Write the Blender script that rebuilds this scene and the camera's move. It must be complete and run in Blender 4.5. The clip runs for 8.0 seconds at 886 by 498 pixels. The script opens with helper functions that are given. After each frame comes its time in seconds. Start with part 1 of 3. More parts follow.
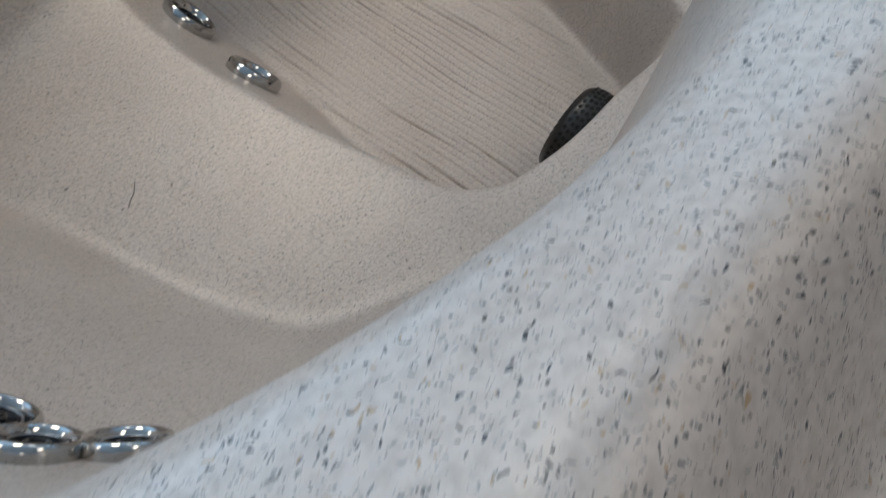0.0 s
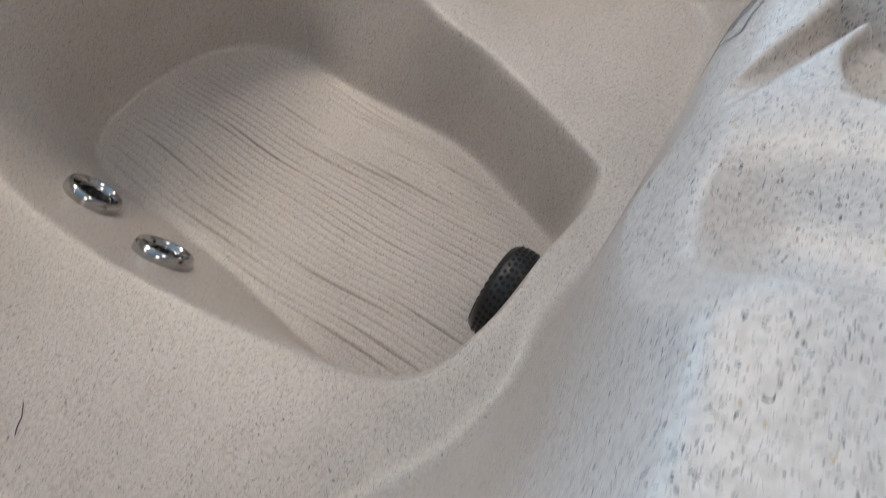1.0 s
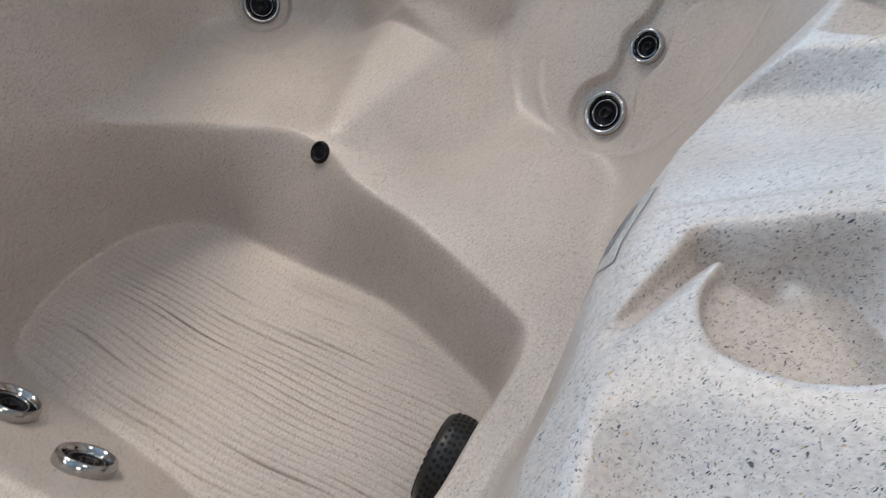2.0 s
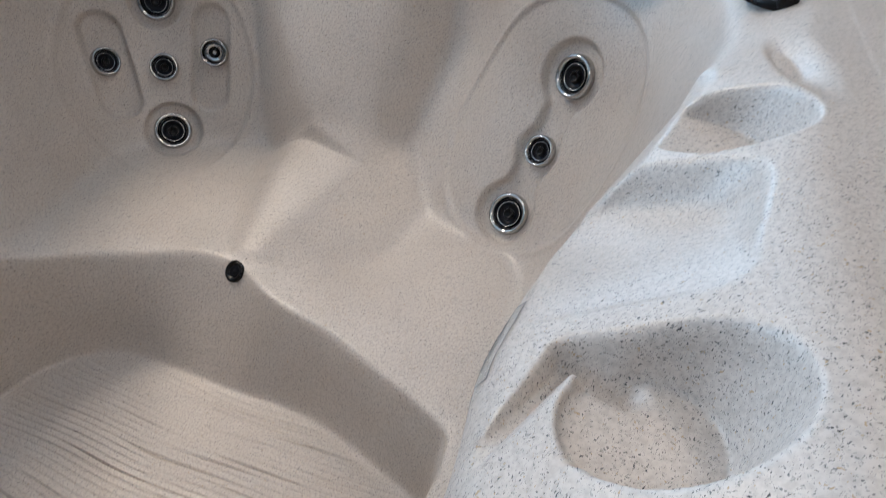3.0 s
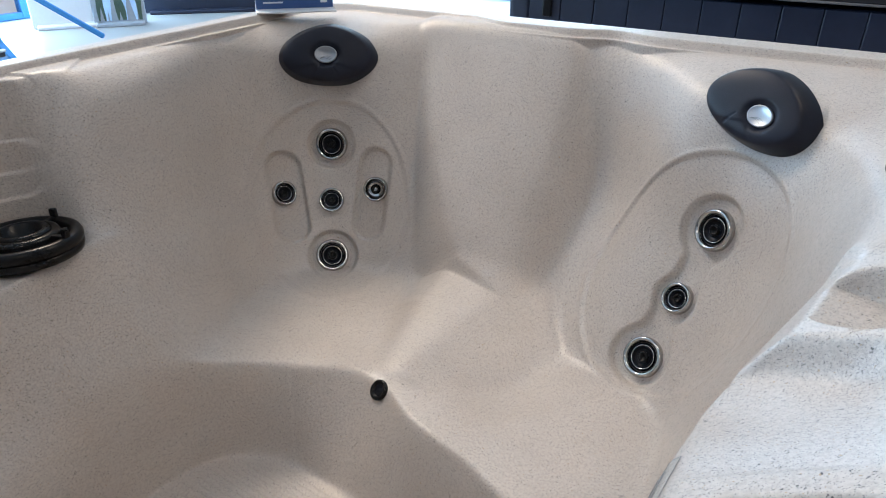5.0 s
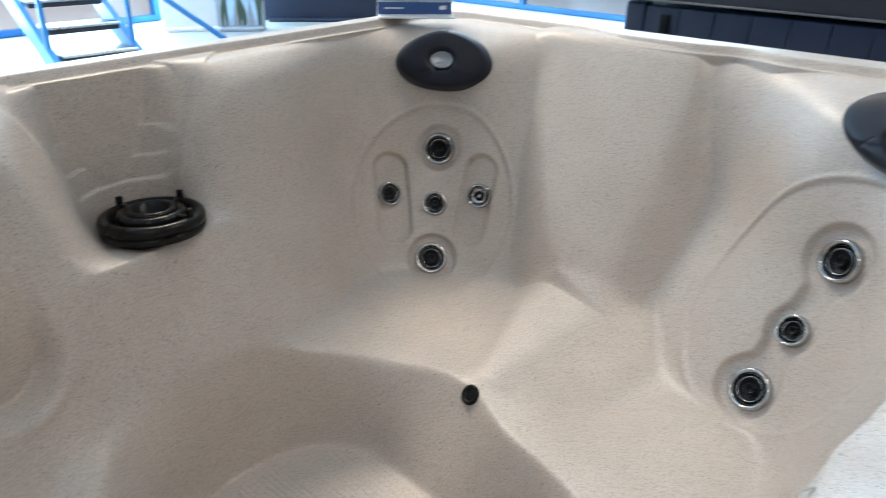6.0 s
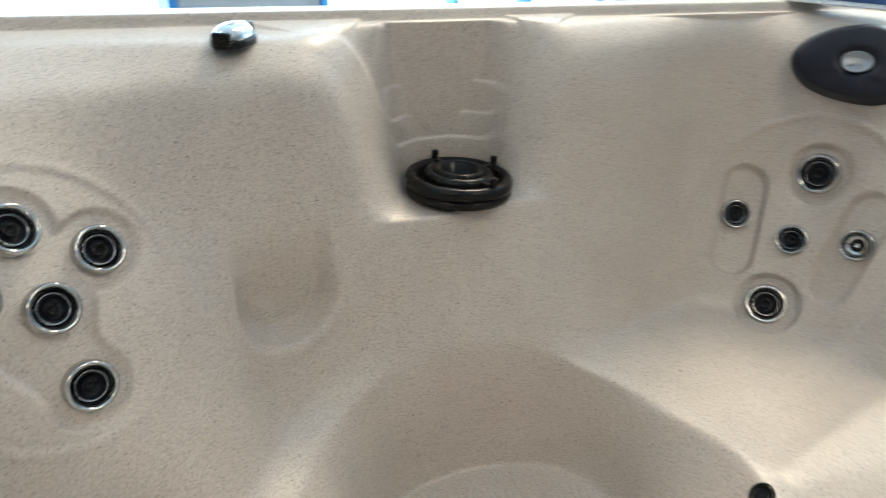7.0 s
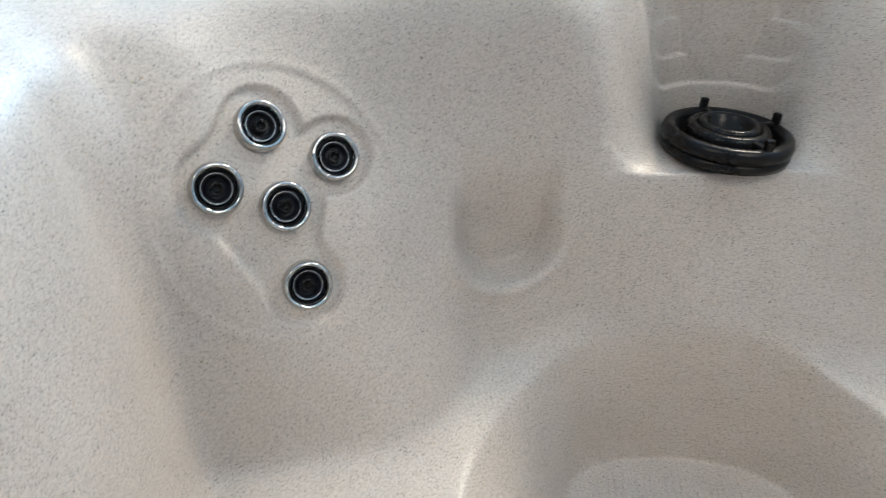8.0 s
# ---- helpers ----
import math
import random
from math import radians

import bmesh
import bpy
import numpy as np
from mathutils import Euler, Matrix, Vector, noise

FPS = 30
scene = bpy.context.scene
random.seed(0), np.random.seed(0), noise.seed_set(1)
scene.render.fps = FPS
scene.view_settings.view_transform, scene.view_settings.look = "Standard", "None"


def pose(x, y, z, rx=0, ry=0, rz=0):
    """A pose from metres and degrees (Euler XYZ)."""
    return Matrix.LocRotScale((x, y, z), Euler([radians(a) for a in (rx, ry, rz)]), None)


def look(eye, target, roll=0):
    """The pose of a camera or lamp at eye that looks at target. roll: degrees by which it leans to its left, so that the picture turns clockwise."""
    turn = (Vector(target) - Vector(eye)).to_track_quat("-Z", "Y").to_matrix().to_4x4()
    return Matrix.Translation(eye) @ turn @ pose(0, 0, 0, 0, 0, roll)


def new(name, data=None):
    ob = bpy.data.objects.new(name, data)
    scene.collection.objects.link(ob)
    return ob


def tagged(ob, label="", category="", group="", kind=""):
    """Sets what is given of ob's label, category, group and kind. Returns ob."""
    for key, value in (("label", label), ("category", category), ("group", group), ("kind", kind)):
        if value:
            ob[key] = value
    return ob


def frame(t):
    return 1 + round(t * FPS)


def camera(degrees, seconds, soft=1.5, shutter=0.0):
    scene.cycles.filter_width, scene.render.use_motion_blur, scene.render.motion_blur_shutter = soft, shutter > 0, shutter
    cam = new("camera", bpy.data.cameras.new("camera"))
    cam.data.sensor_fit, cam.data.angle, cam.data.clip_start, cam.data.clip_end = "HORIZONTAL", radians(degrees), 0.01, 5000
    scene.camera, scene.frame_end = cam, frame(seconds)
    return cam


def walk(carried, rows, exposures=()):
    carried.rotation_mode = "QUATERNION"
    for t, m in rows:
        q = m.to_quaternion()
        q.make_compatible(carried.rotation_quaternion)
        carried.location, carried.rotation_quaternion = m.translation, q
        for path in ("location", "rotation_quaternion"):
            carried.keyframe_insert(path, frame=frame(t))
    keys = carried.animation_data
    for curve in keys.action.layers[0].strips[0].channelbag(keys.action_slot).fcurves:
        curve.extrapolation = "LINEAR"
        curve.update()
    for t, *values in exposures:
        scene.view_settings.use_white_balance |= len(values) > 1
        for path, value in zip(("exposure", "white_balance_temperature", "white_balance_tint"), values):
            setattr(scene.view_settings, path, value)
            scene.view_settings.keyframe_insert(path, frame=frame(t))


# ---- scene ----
cam = camera(66.1, 8.0, soft=0.7, shutter=0.32)

# eye, target, roll along the handheld move
PATH = [
    (0, (-0.762, -0.572, 0.951), (-0.017, -0.024, -0.822), 2.0),
    (0.5, (-0.71, -0.546, 0.967), (0.17, -0.015, -0.748), 5.1),
    (1, (-0.643, -0.521, 0.98), (0.353, 0.022, -0.667), 4.6),
    (1.5, (-0.577, -0.516, 1.008), (0.558, 0.097, -0.521), 1.9),
    (1.7, (-0.58, -0.516, 1.022), (0.62, 0.076, -0.465), 2.5),
    (2.8, (-0.569, -0.553, 1.074), (0.891, -0.079, -0.208), 3.1),
    (3, (-0.569, -0.56, 1.082), (0.942, -0.099, -0.144), 2.9),
    (3.5, (-0.591, -0.552, 1.109), (1.011, -0.078, 0.009), 2.8),
    (4, (-0.618, -0.53, 1.127), (0.997, 0.07, 0.112), 2.3),
    (4.5, (-0.634, -0.519, 1.138), (0.957, 0.211, 0.172), 1.5),
    (4.7, (-0.635, -0.535, 1.148), (0.933, 0.259, 0.193), 1.0),
    (5.8, (-0.667, -0.519, 1.136), (0.841, 0.449, 0.247), 1.7),
    (6, (-0.666, -0.507, 1.126), (0.767, 0.56, 0.227), 1.6),
    (6.5, (-0.598, -0.443, 1.091), (0.513, 0.917, 0.133), 0.6),
    (7, (-0.507, -0.401, 1.069), (0.154, 1.216, 0.096), 3.0),
    (7.5, (-0.474, -0.366, 1.052), (-0.253, 1.315, -0.009), 0.8),
    (8, (-0.461, -0.335, 1.037), (-0.517, 1.303, -0.109), 0.5),
]
EXPOSURES = ((0, -0.50, 6650, 17), (1, -0.22, 6800, 19), (3, -0.04, 6800, 20), (4.5, 0.07, 6800, 20),
             (6, 0.32, 6850, 16), (7, 0.62, 7150, 12), (7.5, 0.70, 6850, 13), (8, 0.74, 6550, 13))
walk(cam, [(t, look(e, g, r)) for t, e, g, r in PATH], EXPOSURES)

# ---------------------------------------------------------------- daylight and lamps
world = bpy.data.worlds.new("overcast_sky")
scene.world = world
world.use_nodes = True
wn = world.node_tree
sky = wn.nodes.new("ShaderNodeTexSky")
sky.sky_type, sky.sun_disc, sky.sun_elevation, sky.sun_rotation = "NISHITA", False, radians(38), radians(15)
wn.nodes["Background"].inputs["Strength"].default_value = 0.12
wn.links.new(sky.outputs["Color"], wn.nodes["Background"].inputs["Color"])

WEST, EAST, SOUTH, NORTH, CEILING = -5.5, 7.0, -5.0, 6.2, 3.3     # the showroom


def area_lamp(name, m, sx, sy, watts, colour):
    data = bpy.data.lights.new(name, "AREA")
    data.shape, data.size, data.size_y, data.energy, data.color = "RECTANGLE", sx, sy, watts, colour
    ob = new(name, data)
    ob.matrix_world = m
    return ob


W0, W1, E0, E1, WT = -2.6, 5.4, 1.2, 5.6, 2.1     # the glazed stretches of the north and east walls, and their height
DAY, LAMP = (0.40, 0.72, 1.0), (1.0, 0.90, 0.69)
# daylight through the shop front, standing in its opening
area_lamp("window_light", pose((W0 + W1) / 2, NORTH + 0.05, WT / 2, 90, 0, 180), W1 - W0 - .1, WT - .2, 800, DAY)
area_lamp("window_light", pose(EAST + 0.05, (E0 + E1) / 2, WT / 2, 90, 0, 90), E1 - E0 - .1, WT - .2, 280, DAY)
# unseen ceiling panels: the first is the main light, four are added fill
KEY_FILL_PANELS = ((1.2, 2.1, 66), (3.4, 2.1, 10), (1.2, -1.4, 13), (-1.9, 2.1, 5), (-1.9, -1.4, 8))
for lx, ly, watts in KEY_FILL_PANELS:
    area_lamp("key_fill_light", pose(lx, ly, CEILING - 0.05), 0.82, 0.82, watts, LAMP)

# ---------------------------------------------------------------- materials
def material(name, colour=(0.5, 0.5, 0.5), rough=0.5, metal=0.0, **more):
    m = bpy.data.materials.new(name)
    m.use_nodes = True
    b = m.node_tree.nodes["Principled BSDF"]
    b.inputs["Base Color"].default_value = (*colour, 1)
    b.inputs["Roughness"].default_value, b.inputs["Metallic"].default_value = rough, metal
    for key, value in more.items():
        b.inputs[key.replace("_", " ")].default_value = value
    return m


def node(m, kind, **inputs):
    n = m.node_tree.nodes.new(kind)
    for key, value in inputs.items():
        n.inputs[key.replace("_", " ")].default_value = value
    return n


def wire(m, a, out, b, into):
    m.node_tree.links.new(a.outputs[out], b.inputs[into])


def place(m):
    n = m.node_tree.nodes.new("ShaderNodeTexCoord")
    return n


def ramp(m, stops):
    n = m.node_tree.nodes.new("ShaderNodeValToRGB")
    while len(n.color_ramp.elements) < len(stops):
        n.color_ramp.elements.new(0.5)
    for e, (p, c) in zip(n.color_ramp.elements, stops):
        e.position, e.color = p, (*c, 1) if len(c) == 3 else c
    return n


def mixed(m, factor, a, b, how="MIX"):
    """A colour mix; factor, a and b are (node, output) or plain values."""
    n = m.node_tree.nodes.new("ShaderNodeMix")
    n.data_type, n.blend_type = "RGBA", how
    for value, slot in ((factor, 0), (a, 6), (b, 7)):
        if isinstance(value, tuple) and not isinstance(value[0], (int, float)):
            m.node_tree.links.new(value[0].outputs[value[1]], n.inputs[slot])
        else:
            n.inputs[slot].default_value = value if slot == 0 else (*value, 1)
    return n


def maths(m, how, a, b=0.0, c=0.0):
    n = m.node_tree.nodes.new("ShaderNodeMath")
    n.operation = how
    for i, value in enumerate((a, b, c)):
        if isinstance(value, tuple):
            m.node_tree.links.new(value[0].outputs[value[1]], n.inputs[i])
        else:
            n.inputs[i].default_value = value
    return n


def bump(m, height, strength, distance):
    n = node(m, "ShaderNodeBump", Strength=strength, Distance=distance)
    m.node_tree.links.new(height[0].outputs[height[1]], n.inputs["Height"])
    m.node_tree.links.new(n.outputs["Normal"], m.node_tree.nodes["Principled BSDF"].inputs["Normal"])
    return n


def speckled_acrylic():
    """Cream acrylic with dark and tan granite flecks and a fine orange-peel skin."""
    m = material("speckled_acrylic", rough=0.38)
    b = m.node_tree.nodes["Principled BSDF"]
    at = place(m)
    wobble = node(m, "ShaderNodeTexNoise", Scale=160.0, Detail=2.0)
    wire(m, at, "Object", wobble, "Vector")
    shift = mixed(m, 0.010, (0, 0, 0), (0, 0, 0), "MIX")
    m.node_tree.links.new(at.outputs["Object"], shift.inputs[6])
    m.node_tree.links.new(wobble.outputs["Color"], shift.inputs[7])

    def flecks(scale, size, share):
        v = node(m, "ShaderNodeTexVoronoi", Scale=scale, Randomness=1.0)
        m.node_tree.links.new(shift.outputs[2], v.inputs["Vector"])
        pick = m.node_tree.nodes.new("ShaderNodeSeparateColor")
        wire(m, v, "Color", pick, "Color")
        radius = maths(m, "MULTIPLY", (pick, "Green"), size)
        near = maths(m, "LESS_THAN", (v, "Distance"), (radius, 0))
        some = maths(m, "LESS_THAN", (pick, "Red"), share)
        return maths(m, "MULTIPLY", (near, 0), (some, 0)), pick

    dark, which = flecks(640.0, 0.46, 0.32)
    fine, which_fine = flecks(900.0, 0.50, 0.42)
    tan, _ = flecks(470.0, 0.40, 0.14)
    blot, _ = flecks(400.0, 0.36, 0.03)
    cloud = node(m, "ShaderNodeTexNoise", Scale=9.0, Detail=4.0)
    wire(m, at, "Object", cloud, "Vector")
    mottle = node(m, "ShaderNodeTexNoise", Scale=240.0, Detail=3.0)
    wire(m, at, "Object", mottle, "Vector")
    base = ramp(m, [(0.3, (0.525, 0.467, 0.425)), (0.7, (0.580, 0.519, 0.474))])
    wire(m, cloud, "Fac", base, "Fac")
    grain = ramp(m, [(0.34, (0.83, 0.82, 0.81)), (0.60, (1.01, 1.01, 1.01))])
    wire(m, mottle, "Fac", grain, "Fac")
    skin = mixed(m, 1.0, (base, "Color"), (grain, "Color"), "MULTIPLY")
    tint = ramp(m, [(0.0, (0.02, 0.02, 0.024)), (0.6, (0.07, 0.07, 0.08)), (1.0, (0.20, 0.18, 0.16))])
    wire(m, which, "Blue", tint, "Fac")
    tint2 = ramp(m, [(0.0, (0.10, 0.10, 0.105)), (1.0, (0.38, 0.36, 0.33))])
    wire(m, which_fine, "Blue", tint2, "Fac")
    a = mixed(m, (tan, 0), (skin, 2), (0.40, 0.28, 0.17))
    c = mixed(m, (fine, 0), (a, 2), (tint2, "Color"))
    e = mixed(m, (blot, 0), (c, 2), (0.05, 0.05, 0.056))
    d = mixed(m, (dark, 0), (e, 2), (tint, "Color"))
    m.node_tree.links.new(d.outputs[2], b.inputs["Base Color"])
    peel = node(m, "ShaderNodeTexNoise", Scale=420.0, Detail=2.0)
    wire(m, at, "Object", peel, "Vector")
    bump(m, (peel, "Fac"), 0.35, 0.0012)
    b.inputs["Coat Weight"].default_value, b.inputs["Coat Roughness"].default_value = 0.08, 0.25
    return m


def worn(name, colour, rough, metal=0.0, scale=30.0, spread=0.12, rise=0.0, **more):
    """A surface whose colour and gloss drift at two scales."""
    m = material(name, colour, rough, metal, **more)
    b = m.node_tree.nodes["Principled BSDF"]
    at = place(m)
    big, small = node(m, "ShaderNodeTexNoise", Scale=scale * 0.2, Detail=4.0), node(m, "ShaderNodeTexNoise", Scale=scale * 6, Detail=3.0)
    for n in (big, small):
        wire(m, at, "Object", n, "Vector")
    both = maths(m, "MULTIPLY_ADD", (small, "Fac"), 0.5, (big, "Fac"))
    lo, hi = [max(0.0, v * (1 - spread)) for v in colour], [min(1.0, v * (1 + spread)) for v in colour]
    c = ramp(m, [(0.55, lo), (0.95, hi)])
    wire(m, both, 0, c, "Fac")
    m.node_tree.links.new(c.outputs["Color"], b.inputs["Base Color"])
    r = maths(m, "MULTIPLY_ADD", (both, 0), 0.25, rough - 0.19)
    m.node_tree.links.new(r.outputs[0], b.inputs["Roughness"])
    if rise:
        bump(m, (small, "Fac"), 0.4, rise)
    return m


ACRYLIC = speckled_acrylic()
CHROME = worn("polished_steel", (0.48, 0.475, 0.47), 0.07, 1.0, 60, 0.06)
GREY_CHROME = worn("satin_grey_metal", (0.42, 0.44, 0.47), 0.27, 0.9, 60, 0.08)
BLACK = worn("black_plastic", (0.005, 0.005, 0.006), 0.30, 0.0, 60, 0.25, Specular_IOR_Level=0.22)
DARK = worn("dark_nozzle_plastic", (0.005, 0.006, 0.010), 0.34, 0.0, 60, 0.2, Specular_IOR_Level=0.2)
GRILLE = worn("moulded_black_grille", (0.008, 0.008, 0.009), 0.36, 0.0, 60, 0.2)
PILLOW = worn("charcoal_foam_skin", (0.014, 0.016, 0.026), 0.42, 0.0, 60, 0.2, 0.0004, Specular_IOR_Level=0.22)
SILVER = worn("silver_badge", (0.34, 0.35, 0.37), 0.36, 0.85, 60, 0.08)
INK = material("grey_print", (0.16, 0.16, 0.17), 0.5)
FILM = material("clear_label_film", (0.62, 0.60, 0.56), 0.25, Alpha=0.4)
NAVY = worn("navy_cabinet_panel", (0.012, 0.018, 0.040), 0.48, 0.0, 8, 0.2, 0.0008)
COVER = worn("dark_vinyl_cover", (0.012, 0.012, 0.020), 0.62, 0.0, 10, 0.2, 0.001)
SEAM = worn("grey_welt", (0.12, 0.12, 0.13), 0.5, 0.0, 20, 0.2)
BLUE = worn("blue_painted_steel", (0.02, 0.20, 0.50), 0.4, 0.0, 10, 0.15)
TREAD = worn("dark_stair_tread", (0.03, 0.035, 0.045), 0.35, 0.0, 10, 0.2)
ALU = worn("bright_nosing", (0.7, 0.7, 0.7), 0.3, 0.8, 10, 0.1)
WHITE = worn("white_paint", (0.66, 0.66, 0.66), 0.6, 0.0, 5, 0.03)
GREY = worn("grey_panel", (0.30, 0.33, 0.36), 0.5, 0.0, 6, 0.1)
# dark tone for unseen walls, chosen to cut fill and darken reflections
LOW_BOUNCE = worn("low_bounce_grey", (0.13, 0.135, 0.145), 0.6, 0.0, 6, 0.1)
FLOORING = worn("pale_floor_tile", (0.36, 0.355, 0.345), 0.35, 0.0, 3, 0.1)
CARD = worn("printed_card_white", (0.72, 0.74, 0.77), 0.5, 0.0, 20, 0.03)
CARD_BLUE = worn("printed_card_blue", (0.035, 0.10, 0.28), 0.45, 0.0, 20, 0.08)
CARD_SKY = worn("printed_card_pale_blue", (0.42, 0.60, 0.78), 0.5, 0.0, 20, 0.15)
LEAF = worn("dark_green_print", (0.05, 0.09, 0.06), 0.6, 0.0, 20, 0.3)
GLOW = material("lit_diffuser", (0.9, 0.9, 0.88), 0.5)
GLOW.node_tree.nodes["Principled BSDF"].inputs["Emission Color"].default_value = (1.0, 0.93, 0.82, 1)
GLOW.node_tree.nodes["Principled BSDF"].inputs["Emission Strength"].default_value = 4.0
GLASS = material("window_glass", (1, 1, 1), 0.02, 0.0, Transmission_Weight=1.0, IOR=1.45)

# ---------------------------------------------------------------- the moulded tub shell
# The shell is one vacuum-formed sheet: a height over the plan, sampled on rays from the
# middle of the footwell and spaced evenly along each ray's length.
X0, X1, Y0, Y1 = -1.10, 1.034, -0.83, 0.785     # outer edges of the rim
RIM, LEDGE, FLOOR = 0.8625, 0.845, 0.075
MID = (-0.10, 0.06)
N_RAY, N_STEP, N_DENSE = 1300, 600, 1400

# plan of the footwell floor and of the edge above its wall
FLOOR_PLAN = [(.122, -.05), (.121, .09), (.130, .18), (.134, .27), (.116, .335), (.06, .400), (-.03, .432), (-.14, .436), (-.225, .415), (-.275, .37),
              (-.295, .30), (-.303, .2), (-.313, .1), (-.326, .0), (-.343, -.09), (-.359, -.18), (-.366, -.23), (-.362, -.285), (-.333, -.345), (-.27, -.368), (-.14, -.378), (.0, -.380),
              (.026, -.36), (.052, -.30), (.074, -.25), (.108, -.16)]
LIP_PLAN = [(.203, .005), (.245, .075), (.262, .155), (.215, .26), (.150, .347), (.095, .388), (.034, .422), (-.089, .444), (-.197, .442), (-.300, .420),
            (-.361, .378), (-.419, .300), (-.455, .1), (-.445, -.045), (-.436, -.125), (-.423, -.200), (-.405, -.272), (-.380, -.331), (-.350, -.357),
            (-.31, -.369), (-.27, -.378), (-.148, -.389), (.0, -.397), (.024, -.392), (.040, -.365), (.064, -.325), (.091, -.268), (.114, -.215), (.154, -.13), (.176, -.06)]
# stations of the wall above the seats: plan at z 0.28, 0.55 and 0.80, and where it meets the ledge
STATIONS = {
    "bar": ((-.10, -.480), (-.10, -.496), (-.10, -.505), (-.10, -.665)),
    "bar_mid": ((-.23, -.462), (-.23, -.470), (-.23, -.478), (-.25, -.65)),
    "bar_near": ((-.36, -.470), (-.365, -.480), (-.37, -.490), (-.42, -.63)),
    "bar_corner": ((-.56, -.375), (-.585, -.497), (-.60, -.544), (-.64, -.62)),
    "corner_near": ((-.655, -.315), (-.745, -.458), (-.765, -.503), (-.83, -.57)),
    "corner_seat": ((-.680, -.255), (-.825, -.368), (-.90, -.420), (-.955, -.47)),
    "end_wall": ((-.750, .02), (-.815, .04), (-.845, .05), (-.96, .06)),
    "end_crease": ((-.785, .165), (-.822, .205), (-.848, .26), (-.955, .30)),
    "lounge_edge": ((-.785, .222), (-.838, .262), (-.872, .352), (-.97, .47)),
    "lounge_left": ((-.695, .243), (-.757, .304), (-.815, .410), (-.93, .55)),
    "lounge_back": ((-.60, .262), (-.667, .352), (-.765, .478), (-.86, .60)),
    "lounge_side": ((-.40, .43), (-.41, .49), (-.43, .545), (-.46, .62)),
    "filter_wall": ((-.10, .49), (-.10, .515), (-.10, .565), (-.10, .64)),
    "filter_side": ((.20, .47), (.26, .585), (.28, .635), (.29, .69)),
    "seat_a_left": ((.46, .53), (.575, .635), (.60, .665), (.66, .71)),
    "seat_a": ((.565, .445), (.70, .535), (.722, .56), (.86, .66)),
    "seat_a_right": ((.635, .345), (.722, .395), (.775, .44), (.89, .47)),
    "crease_a": ((.65, .225), (.785, .300), (.872, .360), (.93, .375)),
    "crest": ((.63, .0), (.80, -.02), (.92, -.05), (.96, -.06)),
    "flank_b": ((.60, -.125), (.845, -.135), (.91, -.14), (.95, -.145)),
    "seat_b_left": ((.51, -.265), (.70, -.305), (.755, -.325), (.88, -.37)),
    "seat_b": ((.50, -.335), (.645, -.415), (.685, -.46), (.82, -.57)),
    "seat_b_right": ((.42, -.42), (.54, -.51), (.60, -.56), (.68, -.67)),
    "bar_far": ((.24, -.45), (.33, -.555), (.35, -.62), (.36, -.715)),
    "bar_turn": ((.15, -.475), (.16, -.586), (.165, -.602), (.18, -.70)),
    "bar_end": ((.04, -.485), (.05, -.550), (.055, -.562), (.07, -.69)),
}


def around(points, angles):
    """The radius of a closed plan curve at each angle: a smooth curve through its points."""
    p = np.array(points) - MID
    a, r = np.arctan2(p[:, 1], p[:, 0]), np.hypot(p[:, 0], p[:, 1])
    order = np.argsort(a)
    a, r = a[order], r[order]
    a, r = np.r_[a[-3:] - 2 * np.pi, a, a[:3] + 2 * np.pi], np.r_[r[-3:], r, r[:3]]
    steps, rises = np.diff(a), np.diff(r) / np.diff(a)
    slope = np.r_[0, (rises[:-1] * steps[1:] + rises[1:] * steps[:-1]) / (steps[1:] + steps[:-1]), 0]
    k = np.clip(np.searchsorted(a, angles) - 1, 0, len(a) - 2)
    w = steps[k]
    s = (angles - a[k]) / w
    return ((1 + 2 * s) * (1 - s) ** 2 * r[k] + s * (1 - s) ** 2 * w * slope[k]
            + s * s * (3 - 2 * s) * r[k + 1] + s * s * (s - 1) * w * slope[k + 1])


def ease(x, a, b):
    s = np.clip((x - a) / (b - a), 0, 1)
    return s * s * (3 - 2 * s)


def lower(a, b, k):
    """The lower of two heights, with a fillet of about k."""
    h = np.clip(0.5 + 0.5 * (b - a) / k, 0, 1)
    return b * (1 - h) + a * h - k * h * (1 - h)


def upper(a, b, k):
    return -lower(-a, -b, k)


def rim_gap(x, y, corner=0.17):
    """How far a place lies inside the rim's rounded outer outline."""
    cx, cy = (X0 + X1) / 2, (Y0 + Y1) / 2
    qx, qy = np.abs(x - cx) - (X1 - X0) / 2 + corner, np.abs(y - cy) - (Y1 - Y0) / 2 + corner
    return corner - np.hypot(np.maximum(qx, 0), np.maximum(qy, 0)) - np.minimum(np.maximum(qx, qy), 0)


def bowl(x, y, cx, cy, rx, ry, floor, wall, turn=0.0):
    c, s = math.cos(turn), math.sin(turn)
    u, v = (x - cx) * c + (y - cy) * s, -(x - cx) * s + (y - cy) * c
    d = np.hypot(u / rx, v / ry)
    return floor + np.maximum(d - 1, 0) * min(rx, ry) * wall


def smooth_rows(z, sigma):
    """A Gaussian along the rays; sigma in samples."""
    n = int(3 * sigma)
    k = np.exp(-0.5 * (np.arange(-n, n + 1) / sigma) ** 2)
    k /= k.sum()
    pad = np.pad(z, ((0, 0), (n, n)), mode="edge")
    out = np.zeros_like(z)
    for i, w in enumerate(k):
        out += w * pad[:, i:i + z.shape[1]]
    return out


